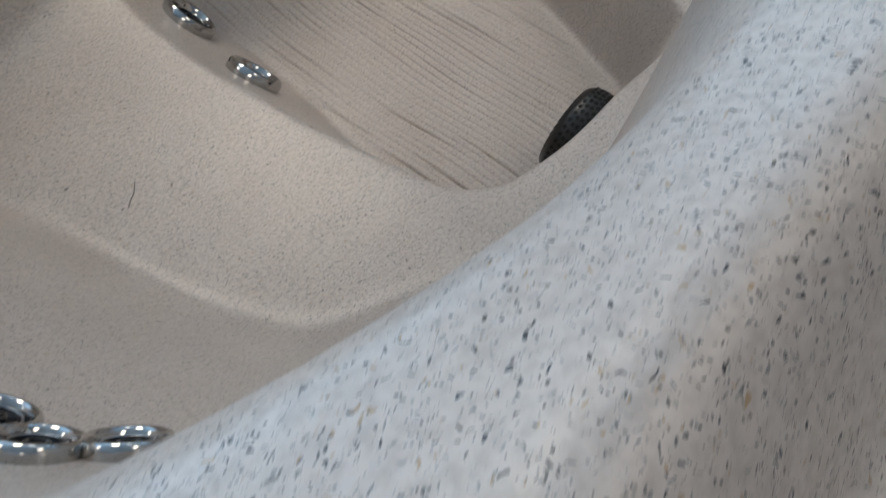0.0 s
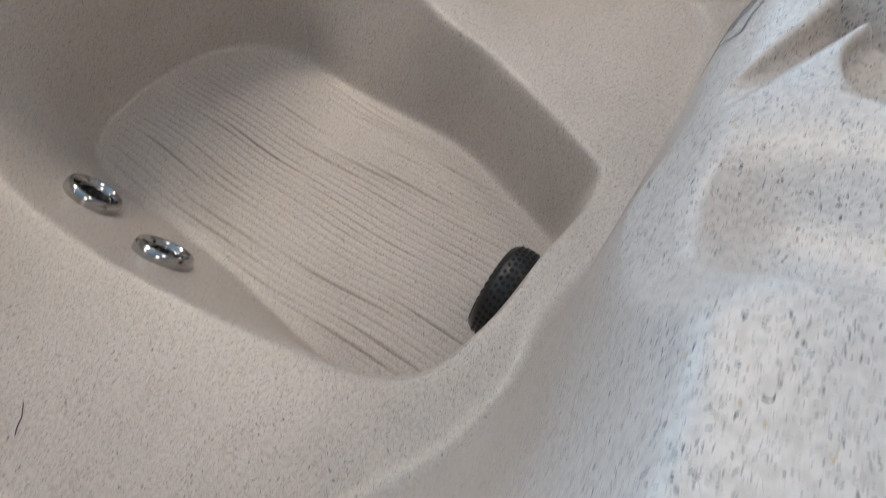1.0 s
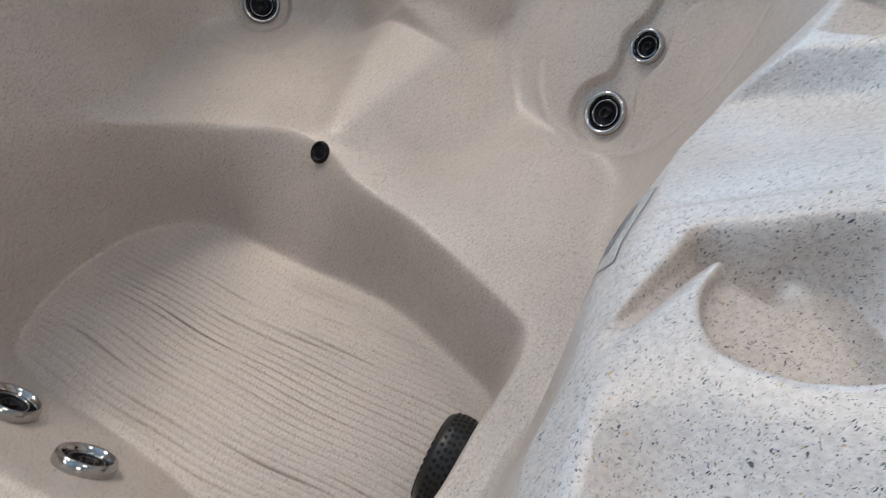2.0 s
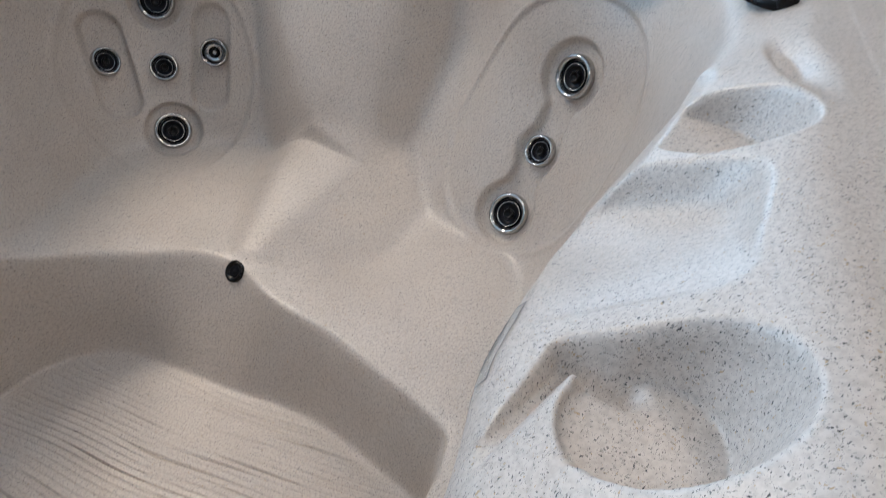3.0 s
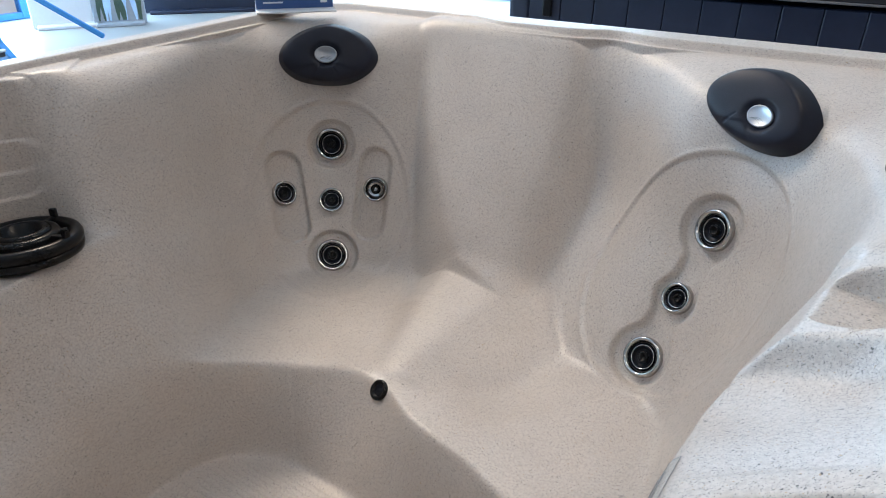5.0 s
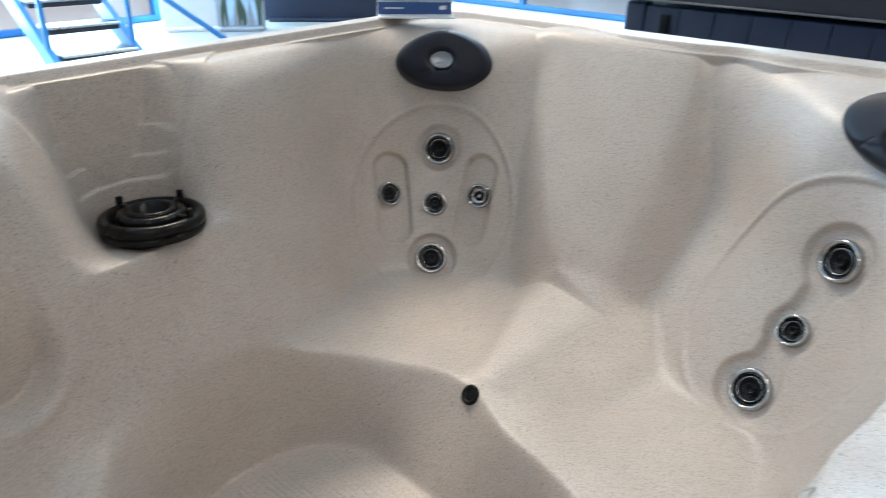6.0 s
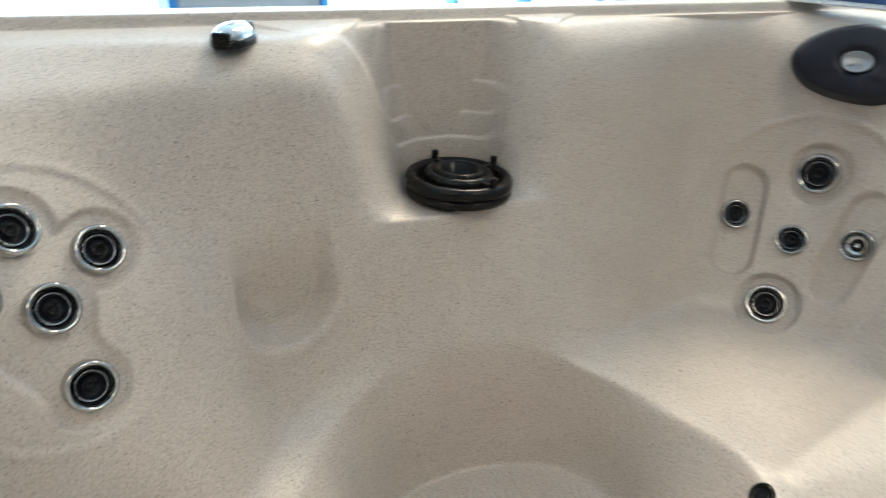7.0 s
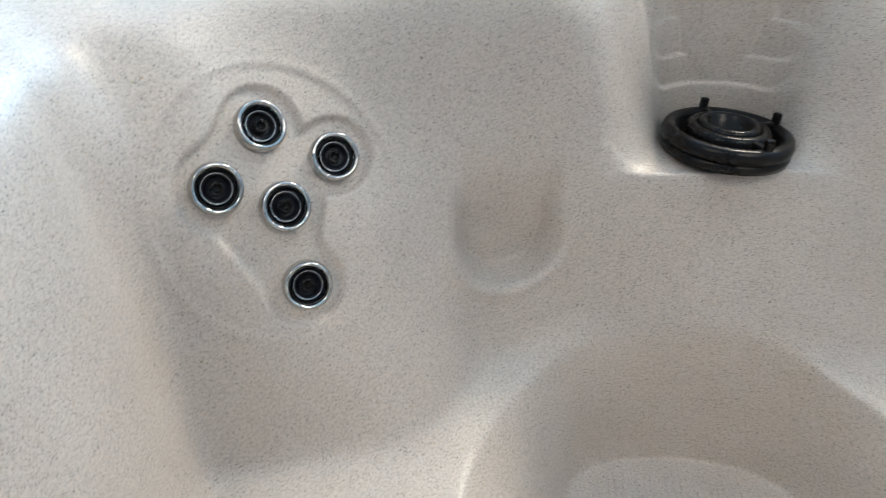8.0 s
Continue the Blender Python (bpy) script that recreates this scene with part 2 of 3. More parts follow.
def smooth_round(z, sigma):
    n = int(3 * sigma)
    k = np.exp(-0.5 * (np.arange(-n, n + 1) / sigma) ** 2)
    k /= k.sum()
    return sum(w * np.roll(z, i - n, axis=0) for i, w in enumerate(k))


def shell_grid():
    ang = np.linspace(-np.pi, np.pi, N_RAY, endpoint=False)
    # the rays' ends on the outer outline
    reach = np.full(N_RAY, 0.3)
    for step in (0.1, 0.01, 0.001, 0.0001):
        for _ in range(40):
            inside = rim_gap(MID[0] + (reach + step) * np.cos(ang), MID[1] + (reach + step) * np.sin(ang)) > 0
            if not inside.any():
                break
            reach[inside] += step
    curves = [around(FLOOR_PLAN, ang), around(LIP_PLAN, ang)] + [around([s[i] for s in STATIONS.values()], ang) for i in range(4)]
    r_floor, r_lip, r_foot, r_mid, r_top, r_deck = curves
    r_foot = np.maximum(r_foot, r_lip + 0.008)
    r_mid, r_top = np.maximum(r_mid, r_foot + 0.02), np.maximum(r_top, np.maximum(r_mid, r_foot + 0.02) + 0.01)
    r_deck = np.maximum(r_deck, r_top + 0.03)
    toward_filter = np.exp(-((ang - 1.62) / 0.42) ** 2)
    z_lip = 0.262 + 0.078 * np.exp(-((ang - 1.62) / 0.7) ** 2)
    z_foot = np.maximum(0.275, z_lip + 0.012) + 0.10 * toward_filter
    r = np.linspace(0, 1, N_DENSE)[None, :] * reach[:, None]
    z = np.empty_like(r)
    for i in range(N_RAY):
        z[i] = np.interp(r[i], [0, r_floor[i], r_lip[i], r_foot[i], r_mid[i], r_top[i], r_deck[i], 3],
                         [FLOOR, FLOOR, z_lip[i], z_foot[i], 0.55, 0.80, LEDGE, LEDGE])
    step = reach.mean() / N_DENSE
    crisp, soft = smooth_rows(z, 0.0055 / step), smooth_rows(z, 0.019 / step)
    up = ease(r, np.maximum(r_lip + 0.012, r_foot - 0.07)[:, None], (r_foot + 0.035)[:, None])
    up = up * (1 - (ease(ang, -2.75, -2.55) * (1 - ease(ang, -1.22, -1.05)))[:, None] * ease(r, r_foot[:, None] + .01, r_foot[:, None] + .06))     # the bar's edge stays crisp
    z = smooth_round(crisp * (1 - up) + soft * up, 3.0)
    x, y = MID[0] + r * np.cos(ang)[:, None], MID[1] + r * np.sin(ang)[:, None]
    z = features(x, y, z)
    # even spacing along each ray's length
    out = np.empty((N_RAY, N_STEP, 3))
    for i in range(N_RAY):
        along = np.r_[0, np.cumsum(np.hypot(np.diff(r[i]), np.diff(z[i])))]
        rr = np.interp(np.linspace(0, along[-1], N_STEP), along, r[i])
        out[i, :, 0], out[i, :, 1] = MID[0] + rr * math.cos(ang[i]), MID[1] + rr * math.sin(ang[i])
        out[i, :, 2] = np.interp(rr, r[i], z[i])
    return out


def features(x, y, z):
    """What is pressed into the basic bowl: the filter niche, the cup holders and the rim's steps."""
    gap = rim_gap(x, y)
    # pointed flats of the ledge beside the niche
    for flat, top in ((((-.40, .72), (-.285, .606), (-.22, .72)), LEDGE), (((.04, .75), (.088, .645), (.20, .74)), LEDGE)):
        out = None
        for (ax, ay), (bx, by) in zip(flat, flat[1:] + flat[:1]):
            ln = math.hypot(bx - ax, by - ay)
            side_off = ((x - ax) * (by - ay) - (y - ay) * (bx - ax)) / ln
            out = side_off if out is None else np.maximum(out, side_off)
        z = upper(z, top - 12.0 * np.maximum(out - .004, 0), .02)
    # filter niche: a stepped half-round well in the wall
    back = y - NICHE[1]
    side = np.abs(x - NICHE[0])
    splay = np.clip(.05 - back, 0, .11)     # its cheeks splay open towards the seats
    d = np.hypot(np.maximum(side - np.where(x < NICHE[0], .65, .45) * splay, .5 * side), np.where(back < 0, .55 * back, back))
    flare = (12.0 - 7.5 * ease(-back, 0, .06)) * np.maximum(d - .150, 0)
    well = np.interp(d, [0, .106, .112, .119, .123, .129, .133, .139, .150],
                     [SHELF, SHELF, .640, .643, .684, .687, .740, .743, .90]) + flare
    plain = np.interp(d, [0, .106, .139, .150], [SHELF, SHELF, .743, .90]) + flare
    well = plain + (well - plain) * ease(back, -.075, -.035)
    soft_by = ease(side, .02, .10) * ease(well, .58, .64) * ease(z, .52, .62) * (1 - .65 * ease(z, .78, .85))
    z = np.where(y > .38, lower(z, well, 0.03 + .20 * soft_by), z)
    flank = ease(side, .070, .120) * (1 - ease(side, .24, .31)) * ease(y, .42, .49) * (1 - ease(y, .66, .70))
    z = z + (smooth_round(z, 13.0) - z) * flank
    # the divider between the two end seats: a low spur that climbs from the footwell's corner into a ridge,
    # whose face leans back between the scooped seats
    s, t = x - .28, y - .092 + .06 * np.clip(x - .35, 0, .3)
    wide = .018 + .27 * np.clip(s, 0, .5)
    near_a = np.minimum(wide, .078)
    spur = .268 + .13 * np.clip(s, 0, .5) + .18 * np.clip(s, 0, .5) ** 2
    spur = spur - .45 * bend(-t - wide, .02) - 1.0 * bend(t - near_a, .03) - 1.5 * bend(-s, .01)
    z = z - .034 * np.exp(-((x - .43) / .13) ** 2 - ((y + .12) / .11) ** 2) * (z < .5)
    z = np.where(x > .08, upper(z, spur, 0.03), z)
    seat_side = np.interp(x, [.50, .574, .62, .665, .74, .80, .90], [-.2, -.025, .115, .180, .250, .305, .385])
    shoulder = -.015 - .06 * (x - .62)
    ridge = .325 + (x - .60) / .63
    ridge = lower(ridge, LEDGE - .006 + 0 * x, .03) - 1.6 * bend(shoulder - y, .03) - 1.6 * bend(y - seat_side, .016)
    z = np.where(x > .45, upper(z, ridge, 0.024 + .06 * (1 - ease(x, .58, .68))), z)
    # the bar's top slopes down towards the water; round cup holders and a tray are pressed into it
    slope = .845 - .62 * (y + .68) + .14 * ease(x, .13, .27) + .4 * ease(x, .25, .5) + .12 * ease(-x, .44, .56) + .5 * ease(-x, .54, .72)
    bar = y < -.42
    front = np.interp(x, [-.60, -.47, -.37, -.24, -.17, -.10, -.037, .05, .16, .345], [-.527, -.503, -.488, -.478, -.490, -.505, -.528, -.562, -.600, -.634])
    turn = .862 - .62 * (front + .68) - 1.7 * (y - front + .028) + .14 * ease(x, .13, .27) + .4 * ease(x, .25, .5) + .3 * ease(-x, .44, .72)
    z = np.where(bar, lower(lower(z, slope, .012), turn, .008), z)
    z = z - .026 * np.exp(-((x + .425 - .25 * (y + .58)) / .042) ** 2) * ease(-y, .50, .57) * (1 - ease(-y, .64, .74))
    cup = bowl(x, y, -.298, -.604, .049, .049, .757, 4.5)
    run = np.minimum(capsule(x, y, (-.264, -.590), (-.250, -.548)), capsule(x, y, (-.250, -.548), (-.335, -.512)))
    cup = lower(cup, .739 + 2.6 * np.maximum(run - .004, 0), .022)
    z = np.where(bar, lower(z, cup, .010), z)
    edge = upper(upper(x + .026 + .5 * bend(-.56 - y, .02), -x - .208, .02), -.644 - y, .035)
    tray = slope - .003 - .032 * ease(x, -.205, -.05) + 2.4 * bend(edge - .002, .006)
    z = np.where(bar, lower(z, tray, .009), z)
    z = np.where(bar, lower(z, bowl(x, y, .036, -.628, .062, .047, .782, 4.5, turn=.75), .010), z)
    z = lower(z, bowl(x, y, -.675, -.696, .10, .060, .786, 1.0), .03)
    z = lower(z, bowl(x, y, .150, -.684, .040, .010, .826, 1.3, turn=.2), 0.012)
    z = lower(z, bowl(x, y, .25, .738, .028, .016, LEDGE + .001, 1.5), .006)
    # raised outer strip of the rim, left out along the bar, and its rolled outer edge
    here = np.maximum(ease(y, -.72, -.66), ease(x, .56, .66))
    far = ease(x, .7, .85) * (1 - ease(y, .16, .28)) * .040 * (1 - .8 * np.exp(-((y + .10) / .07) ** 2))
    strip = LEDGE + (RIM - LEDGE) * ((1 - ease(gap - far, .052, .066)) * here + .04 * (1 - here))
    z = np.where(gap < .075 + far, np.maximum(z, strip), z)
    return z - 0.012 * (1 - ease(gap, 0, .016)) ** 2


def bend(x, w):
    """Nought below nought and x above it, rounded over about w."""
    return 0.5 * (x + np.sqrt(x * x + w * w)) - 0.25 * w


def capsule(x, y, a, b):
    ax, ay = b[0] - a[0], b[1] - a[1]
    t = np.clip(((x - a[0]) * ax + (y - a[1]) * ay) / (ax * ax + ay * ay), 0, 1)
    return np.hypot(x - a[0] - t * ax, y - a[1] - t * ay)


NICHE, SHELF = (-0.080, 0.594), 0.580

# ---------------------------------------------------------------- builders
def mesh_from(name, verts, faces, mat, smooth=True):
    me = bpy.data.meshes.new(name)
    me.from_pydata([tuple(map(float, v)) for v in verts], [], faces)
    if smooth:
        me.shade_smooth()
    me.materials.append(mat)
    me.update()
    return me


def part(name, data, parent, label="", m=None):
    """One mesh object under a thing or a part; data is a mesh, or a bmesh with its material."""
    if isinstance(data, tuple):
        bm, mat = data
        me = bpy.data.meshes.new(name)
        bm.to_mesh(me)
        bm.free()
        me.materials.append(mat)
        data = me
    ob = new(name, data)
    if parent is not None:
        ob.parent = parent
    if m is not None:
        ob.matrix_basis = m
    return tagged(ob, label)


def thing(name, label, category, m=None, group="", kind=""):
    ob = new(name)
    ob.empty_display_size = 0.05
    if m is not None:
        ob.matrix_basis = m
    return tagged(ob, label, category, group, kind)


def lathe(name, profile, mat, seg=40, squash=1.0):
    """A turned body round z through (radius, height) points."""
    verts, faces = [], []
    for r, h in profile:
        for i in range(seg):
            a = 2 * math.pi * i / seg
            verts.append((r * math.cos(a), r * squash * math.sin(a), h))
    for k in range(len(profile) - 1):
        for i in range(seg):
            j = (i + 1) % seg
            faces.append((k * seg + i, k * seg + j, (k + 1) * seg + j, (k + 1) * seg + i))
    return mesh_from(name, verts, faces, mat)


def box(sx, sy, sz, at=(0, 0, 0), bevel=0.0, seg=2, m=None):
    bm = bmesh.new()
    bmesh.ops.create_cube(bm, size=1.0, matrix=Matrix.Translation(at) @ Matrix.Diagonal((sx, sy, sz, 1)))
    if bevel:
        bmesh.ops.bevel(bm, geom=bm.edges[:], offset=bevel, segments=seg, affect="EDGES", profile=0.6)
    if m is not None:
        bmesh.ops.transform(bm, matrix=m, verts=bm.verts)
    return bm


def facing(at, normal, up=(0, 0, 1), spin=0.0):
    """A pose whose z axis is the normal and whose y axis leans towards up."""
    z = Vector(normal).normalized()
    x = Vector(up).cross(z)
    x = x.normalized() if x.length > 1e-4 else Vector((1, 0, 0))
    y = z.cross(x)
    m = Matrix((x, y, z)).transposed().to_4x4()
    return Matrix.Translation(at) @ m @ pose(0, 0, 0, 0, 0, spin)


# ---------------------------------------------------------------- hot tub
grid = shell_grid()


def grid_normals(g):
    du, dv = np.roll(g, -1, 0) - np.roll(g, 1, 0), np.gradient(g, axis=1)
    n = np.cross(dv, du)
    n /= np.linalg.norm(n, axis=-1, keepdims=True).clip(1e-9)
    return np.where(n[..., 2:] < 0, -n, n)


normal = grid_normals(grid)


def on_shell(p):
    """The shell's nearest place to p and its normal, as yet without the pressed pads."""
    d = ((grid - np.array(p)) ** 2).sum(-1)
    i = np.unravel_index(d.argmin(), d.shape)
    near = d < d.min() + 0.018 ** 2
    n = normal[near].mean(0)
    return grid[i].copy(), n / np.linalg.norm(n)


JETS = [  # place, size, seat
    ((0.693, 0.526, 0.560), "large", "seat_a"),
    ((0.566, 0.585, 0.458), "small", "seat_a"),
    ((0.640, 0.495, 0.431), "small", "seat_a"),
    ((0.685, 0.393, 0.464), "small", "seat_a"),
    ((0.577, 0.454, 0.310), "large", "seat_a"),
    ((0.638, -0.423, 0.573), "large", "seat_b"),
    ((0.582, -0.387, 0.438), "small", "seat_b"),
    ((0.522, -0.352, 0.324), "large", "seat_b"),
    ((-0.710, 0.419, 0.683), "mid", "lounge"),
    ((-0.627, 0.439, 0.636), "mid", "lounge"),
    ((-0.751, 0.351, 0.634), "mid", "lounge"),
    ((-0.679, 0.375, 0.597), "mid", "lounge"),
    ((-0.655, 0.335, 0.505), "mid", "lounge"),
    ((-0.369, 0.220, 0.176), "foot", "foot"),
    ((-0.385, 0.063, 0.175), "foot", "foot"),
    ((-0.831, -0.315, 0.563), "corner", "corner"),
    ((-0.829, -0.355, 0.576), "corner", "corner"),
    ((-0.796, -0.382, 0.560), "corner", "corner"),
]
SIZES = {"large": .042, "foot": .042, "mid": .032, "small": .032, "corner": .026}


def blob(u, v, parts, k=0.012):
    """Distance to a soft union of capsules (u0, v0, u1, v1, radius)."""
    out = None
    for u0, v0, u1, v1, r in parts:
        d = capsule(u, v, (u0, v0), (u1 + 1e-6, v1)) - r
        out = d if out is None else lower(out, d, k)
    return out


def press(centre, lean, reach, shapes, oval, deep, edge=1.0, turned=0.3):
    """Press a pad's outline and the pockets of its jets into the shell, along its normal."""
    c, n = on_shell(centre)
    m = np.array(facing(c, n, spin=lean).to_3x3())
    near = (((grid - c) ** 2).sum(-1) < reach ** 2) & ((normal @ n) > turned)
    q = (grid[near] - c) @ m
    u, v = q[:, 0], q[:, 1]
    d = blob(u, v, shapes(c, m))
    depth = -deep * (1 - ease(d, -.006, .003))
    o = (np.hypot(u / oval[0], v / oval[1]) - 1) * min(oval)
    depth += edge * -0.0032 * (1 - ease(o, -.004, .004)) + edge * 0.0018 * np.exp(-((o - .006) / .005) ** 2)
    grid[near] += depth[:, None] * n
    return c, m


def jet_uv(c, m, name):
    return [tuple(((np.array(p) - c) @ m)[:2]) for p, _, seat in JETS if seat == name]


def pockets_a(c, m):
    j = jet_uv(c, m, "seat_a")
    out = [(*j[0], *j[0], .060), (*j[4], *j[4], .062)]
    for k in (1, 3):
        out.append((j[k][0] * 1.04, j[k][1] + .065, j[k][0] * .84, j[k][1] - .085, .041))
    return out


def pockets_b(c, m):
    j = jet_uv(c, m, "seat_b")
    return [(*j[0], *j[0], .068), (*j[1], *j[1], .048), (*j[2], *j[2], .064), (*j[0], *j[2], .034)]


def pockets_c(c, m):
    j = jet_uv(c, m, "lounge")
    return [(*p, *p, .050) for p in j] + [(*j[3], *j[4], .034), (*j[0], *j[3], .036), (*j[1], *j[2], .036), (*j[0], *j[2], .044), (*j[2], *j[4], .040)]


press((.625, .485, .440), 0, .42, pockets_a, (.195, .245), .015, 1.25)
press((.612, -.402, .470), -14, .42, pockets_b, (.215, .250), .014, 1.2, 0.35)
press((-.685, .375, .60), 0, .34, pockets_c, (.150, .170), .008, 0.4)


DENT = (-0.396, 0.480, 0.497)


def dent():
    """A scooped grip in the wall beside the filter."""
    c, n = on_shell(DENT)
    m = np.array(facing(c, n).to_3x3())
    near = ((grid - c) ** 2).sum(-1) < .27 ** 2
    q = (grid[near] - c) @ m
    u, v = q[:, 0], q[:, 1]
    d = capsule(u, v, (0, .0), (0.0, .16)) - .082
    grid[near] -= (0.048 * (1 - ease(d, -.026, .003)) * (1 - ease(v, -.075, .13)))[:, None] * n
    grid[near] += (0.003 * np.exp(-((d - .012) / .009) ** 2) * (1 - ease(v, -.02, .06)))[:, None] * n



dent()

# ripples like wet sand over the footwell floor, fading out towards its edge
flat = grid[..., 2] < FLOOR + 0.004
fx, fy = grid[flat][:, 0], grid[flat][:, 1]


def ripples(x, y):
    along, across = x * 0.05 + y, x - 0.05 * y
    bend_by = 0.006 * np.sin(along * 9 + 1.3) + 0.002 * np.sin(along * 23 + across * 11)
    phase = (across + bend_by) / 0.0125 + 0.25 * np.sin(along * 6.1 + across * 21)
    groove = np.maximum(np.cos(phase * 2 * np.pi), 0) ** 2
    which = np.floor(phase + 0.5)
    start = np.sin(which * 12.9898) * 43758.5453
    deep = np.maximum(np.sin(along * 11 + start), 0) ** 3 * (0.5 + 0.5 * np.sin(start * 3.7))
    return -(0.30 + 0.9 * deep) * groove


ang = np.arctan2(fy - MID[1], fx - MID[0])
edge = 1 - ease(np.hypot(fx - MID[0], fy - MID[1]) / around(FLOOR_PLAN, ang), .86, .97)
lift = grid[flat]
lift[:, 2] += 0.0064 * ripples(fx, fy) * edge
grid[flat] = lift


def shell_mesh():
    """The sheet, closed in the middle, with the rim's outer lip turned down."""
    g = grid
    lip = g[:, -1].copy()
    rows = [g[:, 1:]]
    for drop, out in ((.006, .003), (.02, .004), (.055, .004)):
        ring = lip.copy()
        ring[:, 2] -= drop
        a = ring[:, :2] - np.array(MID)
        ring[:, :2] += a / np.linalg.norm(a, axis=1, keepdims=True) * out
        rows.append(ring[:, None])
    v = np.concatenate(rows, axis=1)
    nr, ns = v.shape[:2]
    idx = np.arange(nr * ns).reshape(nr, ns)
    nxt = np.roll(idx, -1, 0)
    quads = np.stack([idx[:, :-1], idx[:, 1:], nxt[:, 1:], nxt[:, :-1]], -1).reshape(-1, 4)
    hub = nr * ns
    verts = np.concatenate([v.reshape(-1, 3), [g[0, 0]]])
    tris = np.stack([np.full(nr, hub), idx[:, 0], nxt[:, 0]], -1)
    me = bpy.data.meshes.new("shell")
    me.vertices.add(len(verts))
    me.vertices.foreach_set("co", verts.astype(np.float32).ravel())
    loops = np.concatenate([quads.ravel(), tris.ravel()])
    me.loops.add(len(loops))
    me.loops.foreach_set("vertex_index", loops.astype(np.int32))
    starts = np.concatenate([np.arange(len(quads)) * 4, len(quads) * 4 + np.arange(len(tris)) * 3])
    me.polygons.add(len(starts))
    me.polygons.foreach_set("loop_start", starts.astype(np.int32))
    me.update(calc_edges=True)
    me.validate()
    me.shade_smooth()
    me.materials.append(ACRYLIC)
    return me


tub = thing("hot_tub", "empty cream speckled hot tub with chrome jets on the floor", "hot tub")
shell = part("shell", shell_mesh(), tub, "cream acrylic shell with dark granite flecks")
normal = grid_normals(grid)


def cabinet_mesh(inset, z0, z1, mat):
    """The skirt under the rim: a rounded rectangle of upright wall with thickness."""
    ring = []
    c = 0.15
    for cx, cy, a0 in ((X1, Y1, 0), (X0, Y1, 90), (X0, Y0, 180), (X1, Y0, 270)):
        for k in range(9):
            a = radians(a0 + k * 11.25)
            ring.append((cx - math.copysign(c + inset, cx) + c * math.cos(a), cy - math.copysign(c + inset, cy) + c * math.sin(a)))
    n = len(ring)
    verts = [(x, y, z) for z in (z0, z1) for x, y in ring]
    inner = [(x * 0.965, y * 0.955, z) for z in (z0, z1) for x, y in ring]
    faces = []
    for i in range(n):
        j = (i + 1) % n
        faces += [(i, j, n + j, n + i), (2 * n + j, 2 * n + i, 3 * n + i, 3 * n + j), (j, i, 2 * n + i, 2 * n + j), (n + i, n + j, 3 * n + j, 3 * n + i)]
    return mesh_from("cabinet", verts + inner, faces, mat, smooth=False)


part("cabinet", cabinet_mesh(0.022, 0.0, RIM - 0.035, NAVY), tub, "dark plain skirt under the rim")


# ---- jets
def jet_meshes(r, rise):
    def raised(name, profile, mat, seg):
        return lathe(name, [(a, b * rise) for a, b in profile], mat, seg)

    bezel = raised("bezel", [(r * .99, -.007), (r * 1.005, .001), (r * 1.0, .0055), (r * .975, .0098), (r * .93, .0130), (r * .87, .0140), (r * .81, .0128), (r * .755, .0092), (r * .72, .0045), (r * .70, .0010)], CHROME, 44)
    cup = raised("cup", [(r * .70, .0045), (r * .69, .0048), (r * .675, .0044), (r * .66, .0010), (r * .56, .0012), (r * .545, .0052), (r * .51, .0062), (r * .48, .0052),
                        (r * .46, .0012), (r * .30, .0008), (0, .0008)], DARK, 40)
    nozzle = raised("nozzle", [(r * .27, .001), (r * .27, .0048), (r * .24, .0062), (r * .18, .0060), (r * .15, .0042), (r * .13, .0014), (0, .0014)], BLACK, 28)
    ring = raised("inner_ring", [(r * .60, .0015), (r * .60, .0052), (r * .585, .0064), (r * .565, .0064), (r * .55, .0052), (r * .545, .0015)], CHROME if r > .04 else GREY_CHROME, 40)
    return bezel, cup, nozzle, ring


JET_MESH = {key: jet_meshes(r, .55 if key == "corner" else 1.0) for key, r in SIZES.items()}
OPEN_CUP = lathe("cup", [(.032 * .66, .0075), (.032 * .62, .004), (.032 * .42, .0055), (.032 * .40, .003), (0, .0015)], CHROME, 36)


def jet(p, size, seat, turned=False):
    at, n = on_shell(p)
    # seated in the pressed pocket
    bezel, cup, nozzle, ring = JET_MESH[size]
    ob = part("jet", bezel, tub, {"large": "large chrome-ringed massage jet with dark nozzle", "mid": "chrome-ringed massage jet with dark nozzle", "corner": "chrome-ringed corner jet with dark nozzle", "foot": "chrome-ringed foot jet with dark nozzle",
                                "small": "small chrome-ringed massage jet with dark nozzle"}[size], facing(at + 0.0035 * n, n, spin=random.uniform(-40, 40)))
    if turned:
        part("cup", OPEN_CUP, ob, "bright chrome cup turned open")
    else:
        part("cup", cup, ob)
    part("nozzle", nozzle, ob)
    part("inner_ring", ring, ob)
    return ob


for i, (p, size, seat) in enumerate(JETS):
    jet(p, size, seat, i == 3)


# ---- suction fittings
def suction():
    at, n = on_shell((0.242, 0.093, 0.255))
    ob = part("suction_fitting", lathe("suction_fitting", [(.021, 0), (.021, .004), (.018, .006), (.0135, .0055), (.012, .001), (0, .001)], BLACK, 32), tub,
              "small round black suction fitting", facing(at, n))
    part("screen", lathe("screen", [(.012, .0015), (.009, .003), (.006, .0015), (.003, .003), (0, .003)], DARK, 20), ob)


suction()


